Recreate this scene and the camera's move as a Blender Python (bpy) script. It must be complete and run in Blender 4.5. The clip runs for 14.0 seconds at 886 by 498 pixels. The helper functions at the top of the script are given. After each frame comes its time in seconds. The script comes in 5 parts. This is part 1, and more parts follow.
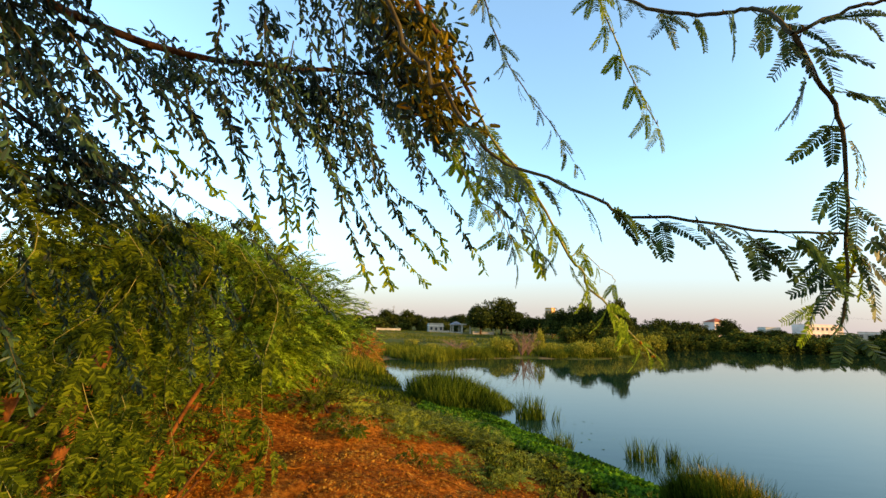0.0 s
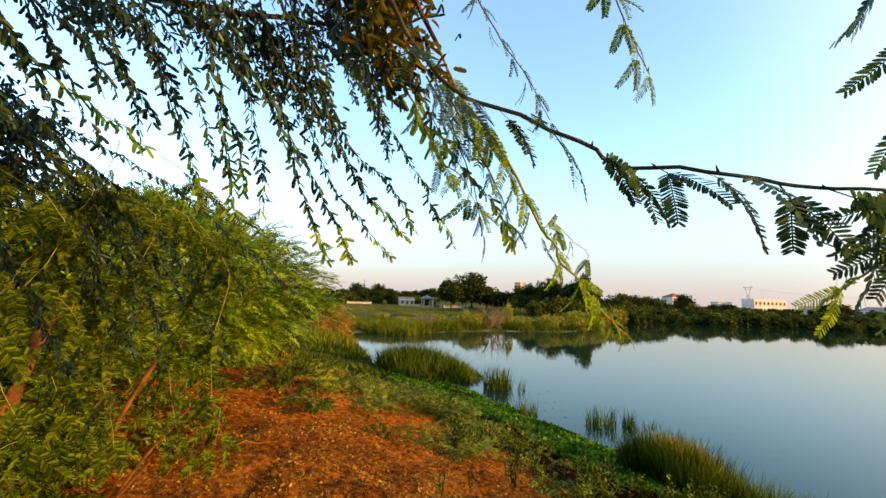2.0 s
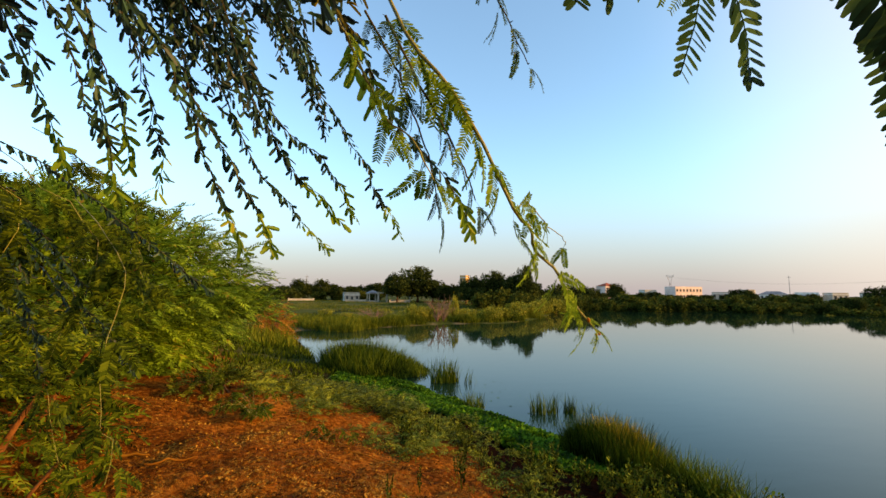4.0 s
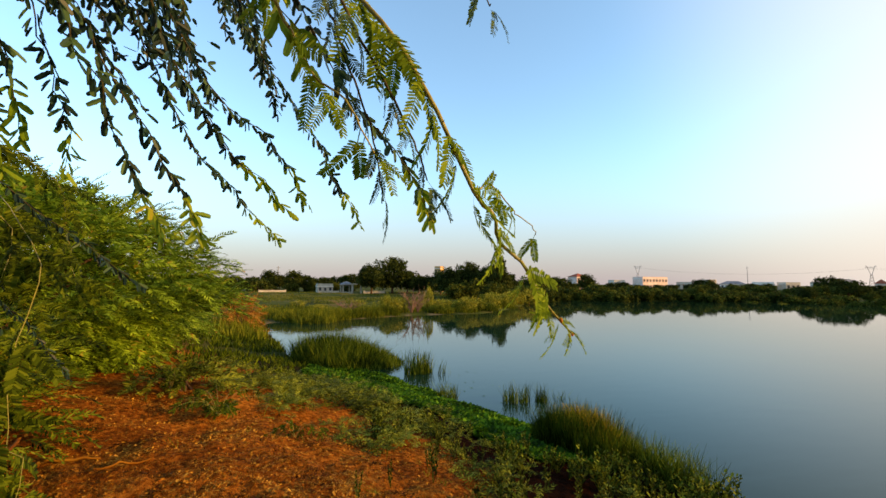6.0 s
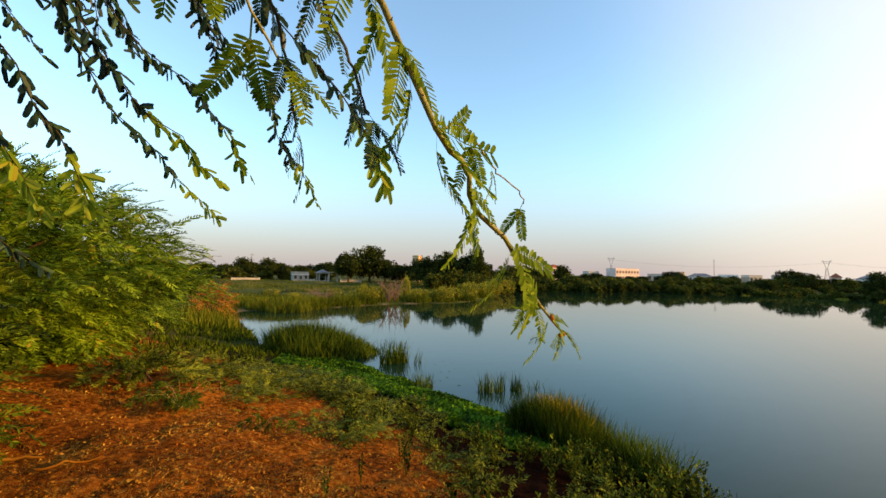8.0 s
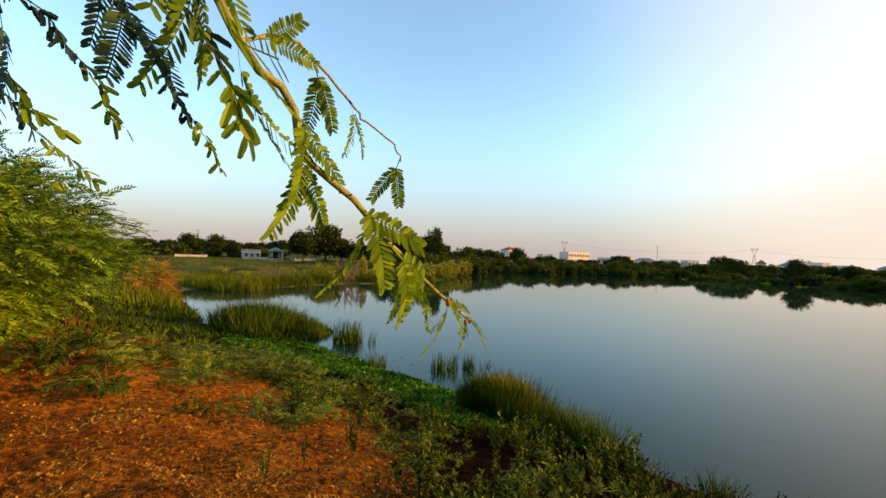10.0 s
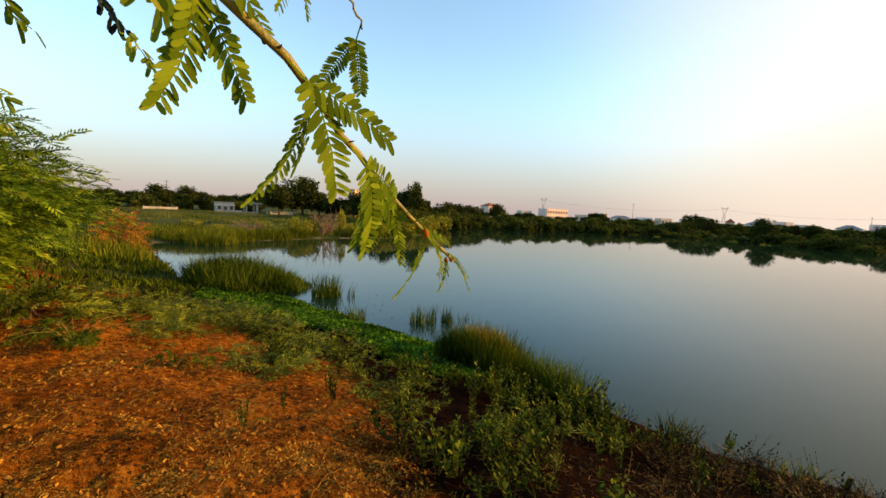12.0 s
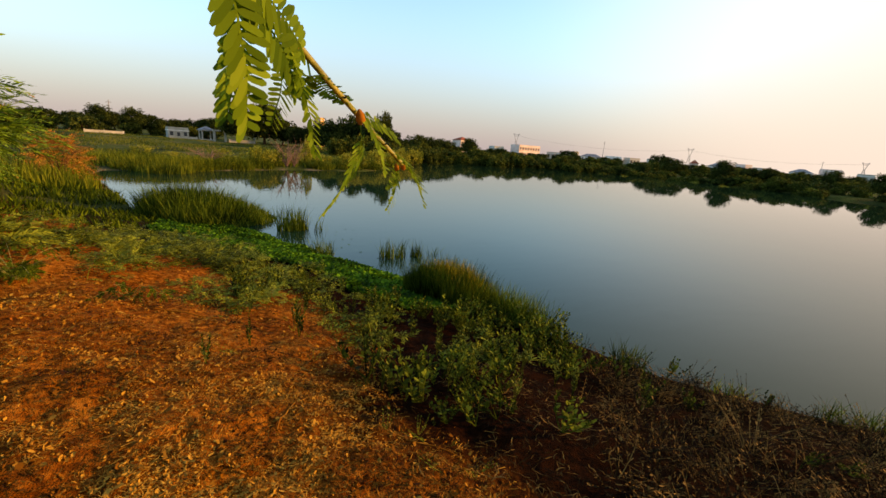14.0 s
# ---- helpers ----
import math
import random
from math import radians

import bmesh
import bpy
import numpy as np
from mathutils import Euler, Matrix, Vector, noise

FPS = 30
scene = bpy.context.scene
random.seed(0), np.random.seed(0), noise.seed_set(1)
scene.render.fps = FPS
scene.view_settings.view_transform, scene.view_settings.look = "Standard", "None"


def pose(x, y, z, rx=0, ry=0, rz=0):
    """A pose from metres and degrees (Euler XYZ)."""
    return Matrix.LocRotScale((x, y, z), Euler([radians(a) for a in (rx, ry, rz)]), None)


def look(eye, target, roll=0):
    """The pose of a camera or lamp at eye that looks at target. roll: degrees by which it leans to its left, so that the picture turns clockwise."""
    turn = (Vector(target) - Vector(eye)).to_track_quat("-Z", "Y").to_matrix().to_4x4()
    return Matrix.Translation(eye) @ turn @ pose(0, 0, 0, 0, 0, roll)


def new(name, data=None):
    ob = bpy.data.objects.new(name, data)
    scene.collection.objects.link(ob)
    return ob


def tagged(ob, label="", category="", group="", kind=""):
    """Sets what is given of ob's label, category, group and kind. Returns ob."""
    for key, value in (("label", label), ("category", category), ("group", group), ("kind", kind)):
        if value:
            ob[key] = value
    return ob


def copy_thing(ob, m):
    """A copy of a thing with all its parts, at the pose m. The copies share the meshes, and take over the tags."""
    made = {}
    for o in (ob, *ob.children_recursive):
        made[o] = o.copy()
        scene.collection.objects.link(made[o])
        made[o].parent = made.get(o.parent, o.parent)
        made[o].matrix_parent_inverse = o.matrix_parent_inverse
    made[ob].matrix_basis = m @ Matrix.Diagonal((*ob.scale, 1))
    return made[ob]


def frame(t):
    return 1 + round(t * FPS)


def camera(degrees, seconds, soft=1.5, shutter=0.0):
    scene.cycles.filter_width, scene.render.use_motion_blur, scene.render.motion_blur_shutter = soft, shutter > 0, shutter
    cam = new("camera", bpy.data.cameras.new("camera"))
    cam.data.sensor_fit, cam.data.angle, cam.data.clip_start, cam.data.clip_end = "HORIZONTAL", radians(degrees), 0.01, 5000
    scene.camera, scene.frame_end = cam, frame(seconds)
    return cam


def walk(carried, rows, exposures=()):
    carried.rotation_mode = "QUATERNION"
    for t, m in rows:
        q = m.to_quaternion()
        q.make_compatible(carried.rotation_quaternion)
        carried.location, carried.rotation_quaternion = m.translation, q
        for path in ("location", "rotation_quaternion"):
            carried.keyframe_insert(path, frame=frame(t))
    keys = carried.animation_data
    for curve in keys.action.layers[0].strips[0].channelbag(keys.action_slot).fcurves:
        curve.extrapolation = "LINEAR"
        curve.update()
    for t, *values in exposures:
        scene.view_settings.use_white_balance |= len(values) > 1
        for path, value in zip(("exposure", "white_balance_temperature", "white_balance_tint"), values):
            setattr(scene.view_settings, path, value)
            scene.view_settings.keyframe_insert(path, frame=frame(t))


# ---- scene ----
cam = camera(95.5, 14.0)
PATH = [
    (0, (-0.131, 1.183, 3.802), (-0.128, 3.15, 4.161), 1.8),
    (0.5, (-0.119, 1.206, 3.824), (-0.117, 3.176, 4.165), 1.2),
    (1, (-0.115, 1.222, 3.816), (-0.079, 3.198, 4.123), 2.3),
    (1.5, (-0.115, 1.266, 3.813), (0.016, 3.245, 4.075), 2.8),
    (2, (-0.103, 1.283, 3.81), (0.044, 3.264, 4.048), 2.0),
    (2.5, (-0.12, 1.32, 3.82), (0.241, 3.274, 4.051), 1.5),
    (3, (-0.129, 1.386, 3.816), (0.285, 3.33, 4.04), 0.4),
    (5.5, (-0.018, 1.549, 3.832), (0.415, 3.492, 4.022), 1.5),
    (6, (-0.026, 1.579, 3.833), (0.511, 3.498, 4.003), 0.4),
    (6.5, (-0.02, 1.594, 3.826), (0.627, 3.481, 3.969), 1.1),
    (7, (-0.01, 1.642, 3.831), (0.604, 3.539, 3.988), 0.7),
    (9.5, (0.157, 1.816, 3.822), (0.93, 3.66, 3.861), 1.8),
    (10, (0.176, 1.802, 3.825), (1.011, 3.619, 3.854), 2.0),
    (10.5, (0.199, 1.8, 3.813), (1.092, 3.589, 3.795), 2.6),
    (11, (0.199, 1.828, 3.798), (1.117, 3.604, 3.739), 2.9),
    (11.5, (0.203, 1.865, 3.787), (1.122, 3.637, 3.662), 3.3),
    (12, (0.216, 1.879, 3.789), (1.146, 3.64, 3.602), 2.7),
    (12.5, (0.227, 1.909, 3.771), (1.154, 3.659, 3.489), 3.0),
    (13, (0.239, 1.932, 3.754), (1.181, 3.658, 3.39), 3.4),
    (13.5, (0.257, 1.947, 3.753), (1.216, 3.648, 3.322), 2.6),
    (14, (0.287, 1.967, 3.75), (1.334, 3.599, 3.258), 4.4),
]
walk(cam, [(t, look(eye, target, roll)) for t, eye, target, roll in PATH], [(0, 0.2, 8250, 9.5), (1, 0.36, 8450, 12), (1.9, 0.28, 8350, 12), (2.4, -0.06, 8250, 12), (3, -0.17, 8250, 12), (6, -0.15, 8150, 11.5), (9.5, -0.19, 8350, 13), (14, -0.2, 8950, 15.5)])

# ---- light ----
SUN_AZ, SUN_EL = 118.0, 13.0
world = bpy.data.worlds.new("sky")
scene.world = world
world.use_nodes = True
wn = world.node_tree.nodes
sky = wn.new("ShaderNodeTexSky")
sky.sky_type = "NISHITA"
sky.sun_disc = False
sky.sun_elevation = radians(SUN_EL)
sky.sun_rotation = radians(SUN_AZ)
sky.air_density, sky.dust_density, sky.ozone_density = 1.0, 0.6, 3.0
wl = world.node_tree.links
gain = wn.new("ShaderNodeMixRGB")
gain.blend_type = "MULTIPLY"
gain.inputs[0].default_value = 1.0
gain.inputs[2].default_value = (0.465, 0.58, 0.60, 1)
wl.new(sky.outputs[0], gain.inputs[1])
# evening haze that thins out upwards, the same all round
where = wn.new("ShaderNodeTexCoord")
axes = wn.new("ShaderNodeSeparateXYZ")
wl.new(where.outputs["Generated"], axes.inputs[0])
thin = wn.new("ShaderNodeMapRange")
thin.interpolation_type = "SMOOTHERSTEP"
thin.inputs["From Min"].default_value, thin.inputs["From Max"].default_value = -0.05, 0.36
thin.inputs["To Min"].default_value, thin.inputs["To Max"].default_value = 0.95, 0.08
wl.new(axes.outputs["Z"], thin.inputs["Value"])
haze = wn.new("ShaderNodeMixRGB")
haze.inputs[2].default_value = (0.50, 0.465, 0.60, 1)
wl.new(thin.outputs[0], haze.inputs[0])
wl.new(gain.outputs[0], haze.inputs[1])
# the bright air round the low sun
_a, _e = radians(SUN_AZ), radians(SUN_EL)
_sun_from = Vector((math.sin(_a) * math.cos(_e), math.cos(_a) * math.cos(_e), math.sin(_e)))
near_sun = wn.new("ShaderNodeVectorMath")
near_sun.operation = "DOT_PRODUCT"
near_sun.inputs[1].default_value = _sun_from
wl.new(where.outputs["Generated"], near_sun.inputs[0])
glow = wn.new("ShaderNodeMapRange")
glow.interpolation_type = "SMOOTHSTEP"
glow.inputs["From Min"].default_value, glow.inputs["From Max"].default_value = 0.24, 1.0
glow.inputs["To Min"].default_value, glow.inputs["To Max"].default_value = 0.0, 1.0
wl.new(near_sun.outputs["Value"], glow.inputs["Value"])
aureole = wn.new("ShaderNodeMixRGB")
aureole.inputs[2].default_value = (1.18, 1.17, 1.18, 1)
wl.new(glow.outputs[0], aureole.inputs[0])
wl.new(haze.outputs[0], aureole.inputs[1])
# the haze dims and reddens that glow towards the horizon
low_glow = wn.new("ShaderNodeMath")
low_glow.operation = "MULTIPLY"
wl.new(glow.outputs[0], low_glow.inputs[0])
wl.new(thin.outputs[0], low_glow.inputs[1])
dusk = wn.new("ShaderNodeMixRGB")
dusk.inputs[2].default_value = (0.96, 0.90, 0.94, 1)
wl.new(low_glow.outputs[0], dusk.inputs[0])
wl.new(aureole.outputs[0], dusk.inputs[1])
wl.new(dusk.outputs[0], wn["Background"].inputs["Color"])
wn["Background"].inputs["Strength"].default_value = 1.0
sun = new("sun", bpy.data.lights.new("sun", "SUN"))
sun.data.energy, sun.data.angle, sun.data.color = 8.0, radians(1.0), (1.0, 0.62, 0.27)
sun.matrix_world = look(tuple(_sun_from * 50), (0, 0, 0))

rng = np.random.default_rng(7)


# ---- small helpers ----
def quad_mesh(name, V, F, material, smooth=False):
    """A mesh of quads from arrays of corners and faces."""
    me = bpy.data.meshes.new(name)
    V = np.ascontiguousarray(V, dtype=np.float32)
    F = np.ascontiguousarray(F, dtype=np.int32)
    me.vertices.add(len(V))
    me.vertices.foreach_set("co", V.ravel())
    me.loops.add(F.size)
    me.loops.foreach_set("vertex_index", F.ravel())
    me.polygons.add(len(F))
    me.polygons.foreach_set("loop_start", np.arange(0, F.size, 4, dtype=np.int32))
    me.polygons.foreach_set("loop_total", np.full(len(F), 4, dtype=np.int32))
    me.polygons.foreach_set("use_smooth", np.full(len(F), smooth, dtype=bool))
    me.update(calc_edges=True)
    me.materials.append(material)
    return me


def joined(pieces):
    """One pair of arrays out of several (V, F)."""
    Vs, Fs, k = [], [], 0
    for V, F in pieces:
        Vs.append(V)
        Fs.append(F + k)
        k += len(V)
    return np.concatenate(Vs), np.concatenate(Fs)


def spread(V, F, M, P):
    """Copies of V, F turned by M (k,3,3) and moved to P (k,3)."""
    W = np.einsum("kij,nj->kni", M, V) + P[:, None, :]
    G = F[None] + (np.arange(len(M)) * len(V))[:, None, None]
    return W.reshape(-1, 3), G.reshape(-1, 4)


def unit(v):
    return v / np.maximum(np.linalg.norm(v, axis=-1, keepdims=True), 1e-9)


def frames_along(D, up=None, twist=None):
    """Turns (k,3,3) whose y axis is D and whose z axis is near up."""
    D = unit(np.asarray(D, float))
    if up is None:
        up = np.tile([0.0, 0.0, 1.0], (len(D), 1))
    X = unit(np.cross(D, up) + 1e-6)
    Z = np.cross(X, D)
    if twist is not None:
        c, s = np.cos(twist)[:, None], np.sin(twist)[:, None]
        X, Z = X * c + Z * s, -X * s + Z * c
    return np.stack([X, D, Z], axis=-1)


def yaw_frames(yaw, size, lean=None):
    k = len(yaw)
    c, s = np.cos(yaw), np.sin(yaw)
    M = np.zeros((k, 3, 3))
    M[:, 0, 0], M[:, 0, 1], M[:, 1, 0], M[:, 1, 1], M[:, 2, 2] = c, -s, s, c, 1
    if lean is not None:
        M[:, 0, 2], M[:, 1, 2] = lean[:, 0], lean[:, 1]
    return M * np.asarray(size).reshape(-1, 1, 1)


def tube(points, radii, sides=6):
    """A tapered tube along points as (V, F)."""
    P = np.asarray(points, float)
    R = np.asarray(radii, float)
    T = unit(np.gradient(P, axis=0))
    ref = np.array([0.31, 0.17, 0.93])
    X = unit(np.cross(T, ref))
    Y = np.cross(T, X)
    a = np.linspace(0, 2 * np.pi, sides, endpoint=False)
    ring = X[:, None] * np.cos(a)[None, :, None] + Y[:, None] * np.sin(a)[None, :, None]
    V = (P[:, None] + ring * R[:, None, None]).reshape(-1, 3)
    F = []
    for i in range(len(P) - 1):
        for j in range(sides):
            k = (j + 1) % sides
            F.append((i * sides + j, i * sides + k, (i + 1) * sides + k, (i + 1) * sides + j))
    return V, np.array(F)


def bezier(a, b, c, n):
    t = np.linspace(0, 1, n)[:, None]
    a, b, c = (np.asarray(v, float) for v in (a, b, c))
    return a * (1 - t) ** 2 + 2 * b * t * (1 - t) + c * t * t


def smooth_path(points, n):
    """A smooth line through a few points (Catmull-Rom)."""
    P = np.asarray(points, float)
    Q = np.vstack([2 * P[0] - P[1], P, 2 * P[-1] - P[-2]])
    u = np.linspace(0, len(P) - 1 - 1e-6, n)
    i = u.astype(int)
    f = (u - i)[:, None]
    a, b, c, d = Q[i], Q[i + 1], Q[i + 2], Q[i + 3]
    return 0.5 * (2 * b + (c - a) * f + (2 * a - 5 * b + 4 * c - d) * f**2 + (3 * b - a - 3 * c + d) * f**3)


def lattice(x, y, seed=0):
    """Smooth value noise in 0..1."""
    def h(i, j):
        n = (i.astype(np.int64) * 374761393 + j.astype(np.int64) * 668265263 + seed * 144269) & 0x7FFFFFFF
        n = ((n ^ (n >> 13)) * 1274126177) & 0x7FFFFFFF
        return ((n ^ (n >> 16)) & 0xFFFF) / 65535.0
    i, j = np.floor(x), np.floor(y)
    u, v = x - i, y - j
    u, v = u * u * (3 - 2 * u), v * v * (3 - 2 * v)
    return (h(i, j) * (1 - u) + h(i + 1, j) * u) * (1 - v) + (h(i, j + 1) * (1 - u) + h(i + 1, j + 1) * u) * v


def rough_noise(x, y, size, octaves=3, seed=0):
    t, a, n = 0, 1, 0
    for k in range(octaves):
        t = t + a * (lattice(x / size, y / size, seed + k) - 0.5)
        n += a
        size, a = size / 2.1, a * 0.5
    return t / n


# ---- materials ----
def shader(name):
    m = bpy.data.materials.new(name)
    m.use_nodes = True
    return m, m.node_tree.nodes, m.node_tree.links, m.node_tree.nodes["Principled BSDF"]


def ramp(nodes, stops):
    r = nodes.new("ShaderNodeValToRGB")
    while len(r.color_ramp.elements) < len(stops):
        r.color_ramp.elements.new(0.5)
    for e, (p, c) in zip(r.color_ramp.elements, stops):
        e.position, e.color = p, (*c, 1)
    return r


def noise_tex(nodes, links, scale, detail=4, coord="Object"):
    tc = nodes.new("ShaderNodeTexCoord")
    n = nodes.new("ShaderNodeTexNoise")
    n.inputs["Scale"].default_value, n.inputs["Detail"].default_value = scale, detail
    links.new(tc.outputs[coord], n.inputs["Vector"])
    return n


def leaf_material(name, dark, mid, light, glow=0.35, patch=0.8, rough=0.7, odd=None, gloss=0.04):
    """Foliage: each leaflet of its own tone, with broader patches, and light that shines through."""
    m, nodes, links, b = shader(name)
    geo = nodes.new("ShaderNodeNewGeometry")
    big = noise_tex(nodes, links, patch, 2)
    mix = nodes.new("ShaderNodeMath")
    mix.operation = "MULTIPLY_ADD"
    links.new(geo.outputs["Random Per Island"], mix.inputs[0])
    mix.inputs[1].default_value = 0.62
    half = nodes.new("ShaderNodeMath")
    half.operation = "MULTIPLY_ADD"
    links.new(big.outputs["Fac"], half.inputs[0])
    half.inputs[1].default_value, half.inputs[2].default_value = 1.2, -0.42
    links.new(half.outputs[0], mix.inputs[2])
    stops = [(0.12, dark), (0.5, mid), (0.82, light)]
    if odd:
        stops.append((0.97, odd))
    r = ramp(nodes, stops)
    links.new(mix.outputs[0], r.inputs["Fac"])
    links.new(r.outputs["Color"], b.inputs["Base Color"])
    b.inputs["Roughness"].default_value = rough
    b.inputs["Specular IOR Level"].default_value = gloss
    tr = nodes.new("ShaderNodeBsdfTranslucent")
    links.new(r.outputs["Color"], tr.inputs["Color"])
    sh = nodes.new("ShaderNodeMixShader")
    sh.inputs[0].default_value = glow
    links.new(b.outputs[0], sh.inputs[1])
    links.new(tr.outputs[0], sh.inputs[2])
    links.new(sh.outputs[0], nodes["Material Output"].inputs["Surface"])
    return m


def plain_material(name, dark, light, scale=6.0, rough=0.8, bump=0.2, metallic=0.0, detail=6):
    m, nodes, links, b = shader(name)
    n = noise_tex(nodes, links, scale, detail)
    r = ramp(nodes, [(0.3, dark), (0.7, light)])
    links.new(n.outputs["Fac"], r.inputs["Fac"])
    links.new(r.outputs["Color"], b.inputs["Base Color"])
    b.inputs["Roughness"].default_value, b.inputs["Metallic"].default_value = rough, metallic
    if rough > 0.6:
        b.inputs["Specular IOR Level"].default_value = 0.1
    n2 = noise_tex(nodes, links, scale * 7, 4)
    bp = nodes.new("ShaderNodeBump")
    bp.inputs["Strength"].default_value = bump
    bp.inputs["Distance"].default_value = 0.02
    links.new(n2.outputs["Fac"], bp.inputs["Height"])
    links.new(bp.outputs["Normal"], b.inputs["Normal"])
    return m


def ground_material():
    """Red earth on the bank, painted darker towards the water, green turf on the far meadow."""
    m, nodes, links, b = shader("red_earth")
    n1 = noise_tex(nodes, links, 0.9, 6)
    n2 = noise_tex(nodes, links, 14, 8)
    n3 = noise_tex(nodes, links, 90, 4)
    red = ramp(nodes, [(0.33, (0.026, 0.008, 0.0015)), (0.5, (0.23, 0.064, 0.008)), (0.68, (0.56, 0.20, 0.028))])
    add = nodes.new("ShaderNodeMath")
    add.operation = "MULTIPLY_ADD"
    links.new(n2.outputs["Fac"], add.inputs[0])
    add.inputs[1].default_value = 0.6
    sc = nodes.new("ShaderNodeMath")
    sc.operation = "MULTIPLY"
    links.new(n1.outputs["Fac"], sc.inputs[0])
    sc.inputs[1].default_value = 0.42
    links.new(sc.outputs[0], add.inputs[2])
    links.new(add.outputs[0], red.inputs["Fac"])
    # the lower bank's darkness is put into a near-black earth colour
    dark_earth = ramp(nodes, [(0.3, (0.003, 0.0013, 0.0006)), (0.7, (0.024, 0.007, 0.002))])
    links.new(n2.outputs["Fac"], dark_earth.inputs["Fac"])
    turf = ramp(nodes, [(0.34, (0.022, 0.032, 0.008)), (0.5, (0.055, 0.075, 0.016)), (0.68, (0.12, 0.10, 0.035))])
    far = noise_tex(nodes, links, 0.12, 6)
    links.new(far.outputs["Fac"], turf.inputs["Fac"])
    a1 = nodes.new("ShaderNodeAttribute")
    a1.attribute_name = "dark_earth"
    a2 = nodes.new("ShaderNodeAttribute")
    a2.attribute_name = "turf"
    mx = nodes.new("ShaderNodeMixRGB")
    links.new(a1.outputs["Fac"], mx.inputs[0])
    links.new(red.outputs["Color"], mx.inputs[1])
    links.new(dark_earth.outputs["Color"], mx.inputs[2])
    mx2 = nodes.new("ShaderNodeMixRGB")
    links.new(a2.outputs["Fac"], mx2.inputs[0])
    links.new(mx.outputs["Color"], mx2.inputs[1])
    links.new(turf.outputs["Color"], mx2.inputs[2])
    a3 = nodes.new("ShaderNodeAttribute")
    a3.attribute_name = "silt"
    mx3 = nodes.new("ShaderNodeMixRGB")
    links.new(a3.outputs["Fac"], mx3.inputs[0])
    links.new(mx2.outputs["Color"], mx3.inputs[1])
    mx3.inputs[2].default_value = (0.15, 0.13, 0.08, 1)
    links.new(mx3.outputs["Color"], b.inputs["Base Color"])
    b.inputs["Roughness"].default_value = 0.95
    b.inputs["Specular IOR Level"].default_value = 0.02
    s2 = nodes.new("ShaderNodeMath")
    s2.operation = "ADD"
    links.new(n2.outputs["Fac"], s2.inputs[0])
    links.new(n3.outputs["Fac"], s2.inputs[1])
    bp = nodes.new("ShaderNodeBump")
    bp.inputs["Strength"].default_value, bp.inputs["Distance"].default_value = 1.0, 0.055
    links.new(s2.outputs[0], bp.inputs["Height"])
    links.new(bp.outputs["Normal"], b.inputs["Normal"])
    return m


def water_material():
    m, nodes, links, b = shader("pond_water")
    b.inputs["Base Color"].default_value = (0.006, 0.024, 0.012, 1)
    b.inputs["Roughness"].default_value = 0.02
    b.inputs["IOR"].default_value = 1.33
    b.inputs["Specular IOR Level"].default_value = 0.32
    tc = nodes.new("ShaderNodeTexCoord")
    mp = nodes.new("ShaderNodeMapping")
    mp.inputs["Scale"].default_value = (0.9, 2.2, 1)
    n = nodes.new("ShaderNodeTexNoise")
    n.inputs["Scale"].default_value, n.inputs["Detail"].default_value = 0.8, 3
    links.new(tc.outputs["Object"], mp.inputs["Vector"])
    links.new(mp.outputs["Vector"], n.inputs["Vector"])
    bp = nodes.new("ShaderNodeBump")
    bp.inputs["Strength"].default_value, bp.inputs["Distance"].default_value = 0.1, 0.03
    links.new(n.outputs["Fac"], bp.inputs["Height"])
    links.new(bp.outputs["Normal"], b.inputs["Normal"])
    return m


EARTH = ground_material()
WATER = water_material()
# canopy leaves: backlit darkness and the sky's blue are put into this green
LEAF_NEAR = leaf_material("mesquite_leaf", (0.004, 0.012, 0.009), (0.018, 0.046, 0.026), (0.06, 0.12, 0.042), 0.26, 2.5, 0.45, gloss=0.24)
# the same leaves where the low sun catches them, its gold painted in
LEAF_SUNLIT = leaf_material("sunlit_mesquite_leaf", (0.012, 0.016, 0.003), (0.10, 0.085, 0.010), (0.26, 0.19, 0.02), 0.42, 7, odd=(0.40, 0.18, 0.02))
RUSTY = leaf_material("rusty_dry_leaf", (0.12, 0.035, 0.006), (0.38, 0.13, 0.02), (0.60, 0.27, 0.05), 0.3, 1.0)
# bush leaves under the tree: its shade is put into a darker green
LEAF_SHADE = leaf_material("shaded_thicket_leaf", (0.00469, 0.00937, 0.000937), (0.0581, 0.0919, 0.00656), (0.235, 0.281, 0.0206), 0.32, 1.6, odd=(0.244, 0.16, 0.0281))
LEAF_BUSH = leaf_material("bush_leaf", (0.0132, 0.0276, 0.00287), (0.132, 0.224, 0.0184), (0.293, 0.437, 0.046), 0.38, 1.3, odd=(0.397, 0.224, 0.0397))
LEAF_WEED = leaf_material("weed_leaf", (0.004, 0.0075, 0.0009), (0.042, 0.062, 0.0045), (0.165, 0.20, 0.02), 0.18, 0.9)
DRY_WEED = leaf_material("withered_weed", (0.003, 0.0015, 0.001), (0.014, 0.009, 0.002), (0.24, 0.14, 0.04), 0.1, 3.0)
LEAF_TALL = leaf_material("tall_weed_leaf", (0.0056, 0.00952, 0.00112), (0.0448, 0.0616, 0.00672), (0.168, 0.196, 0.0336), 0.25, 3.0)
LEAF_CREEP = leaf_material("creeper_leaf", (0.0096, 0.0144, 0.0018), (0.084, 0.11, 0.0108), (0.252, 0.282, 0.0336), 0.2, 1.0)
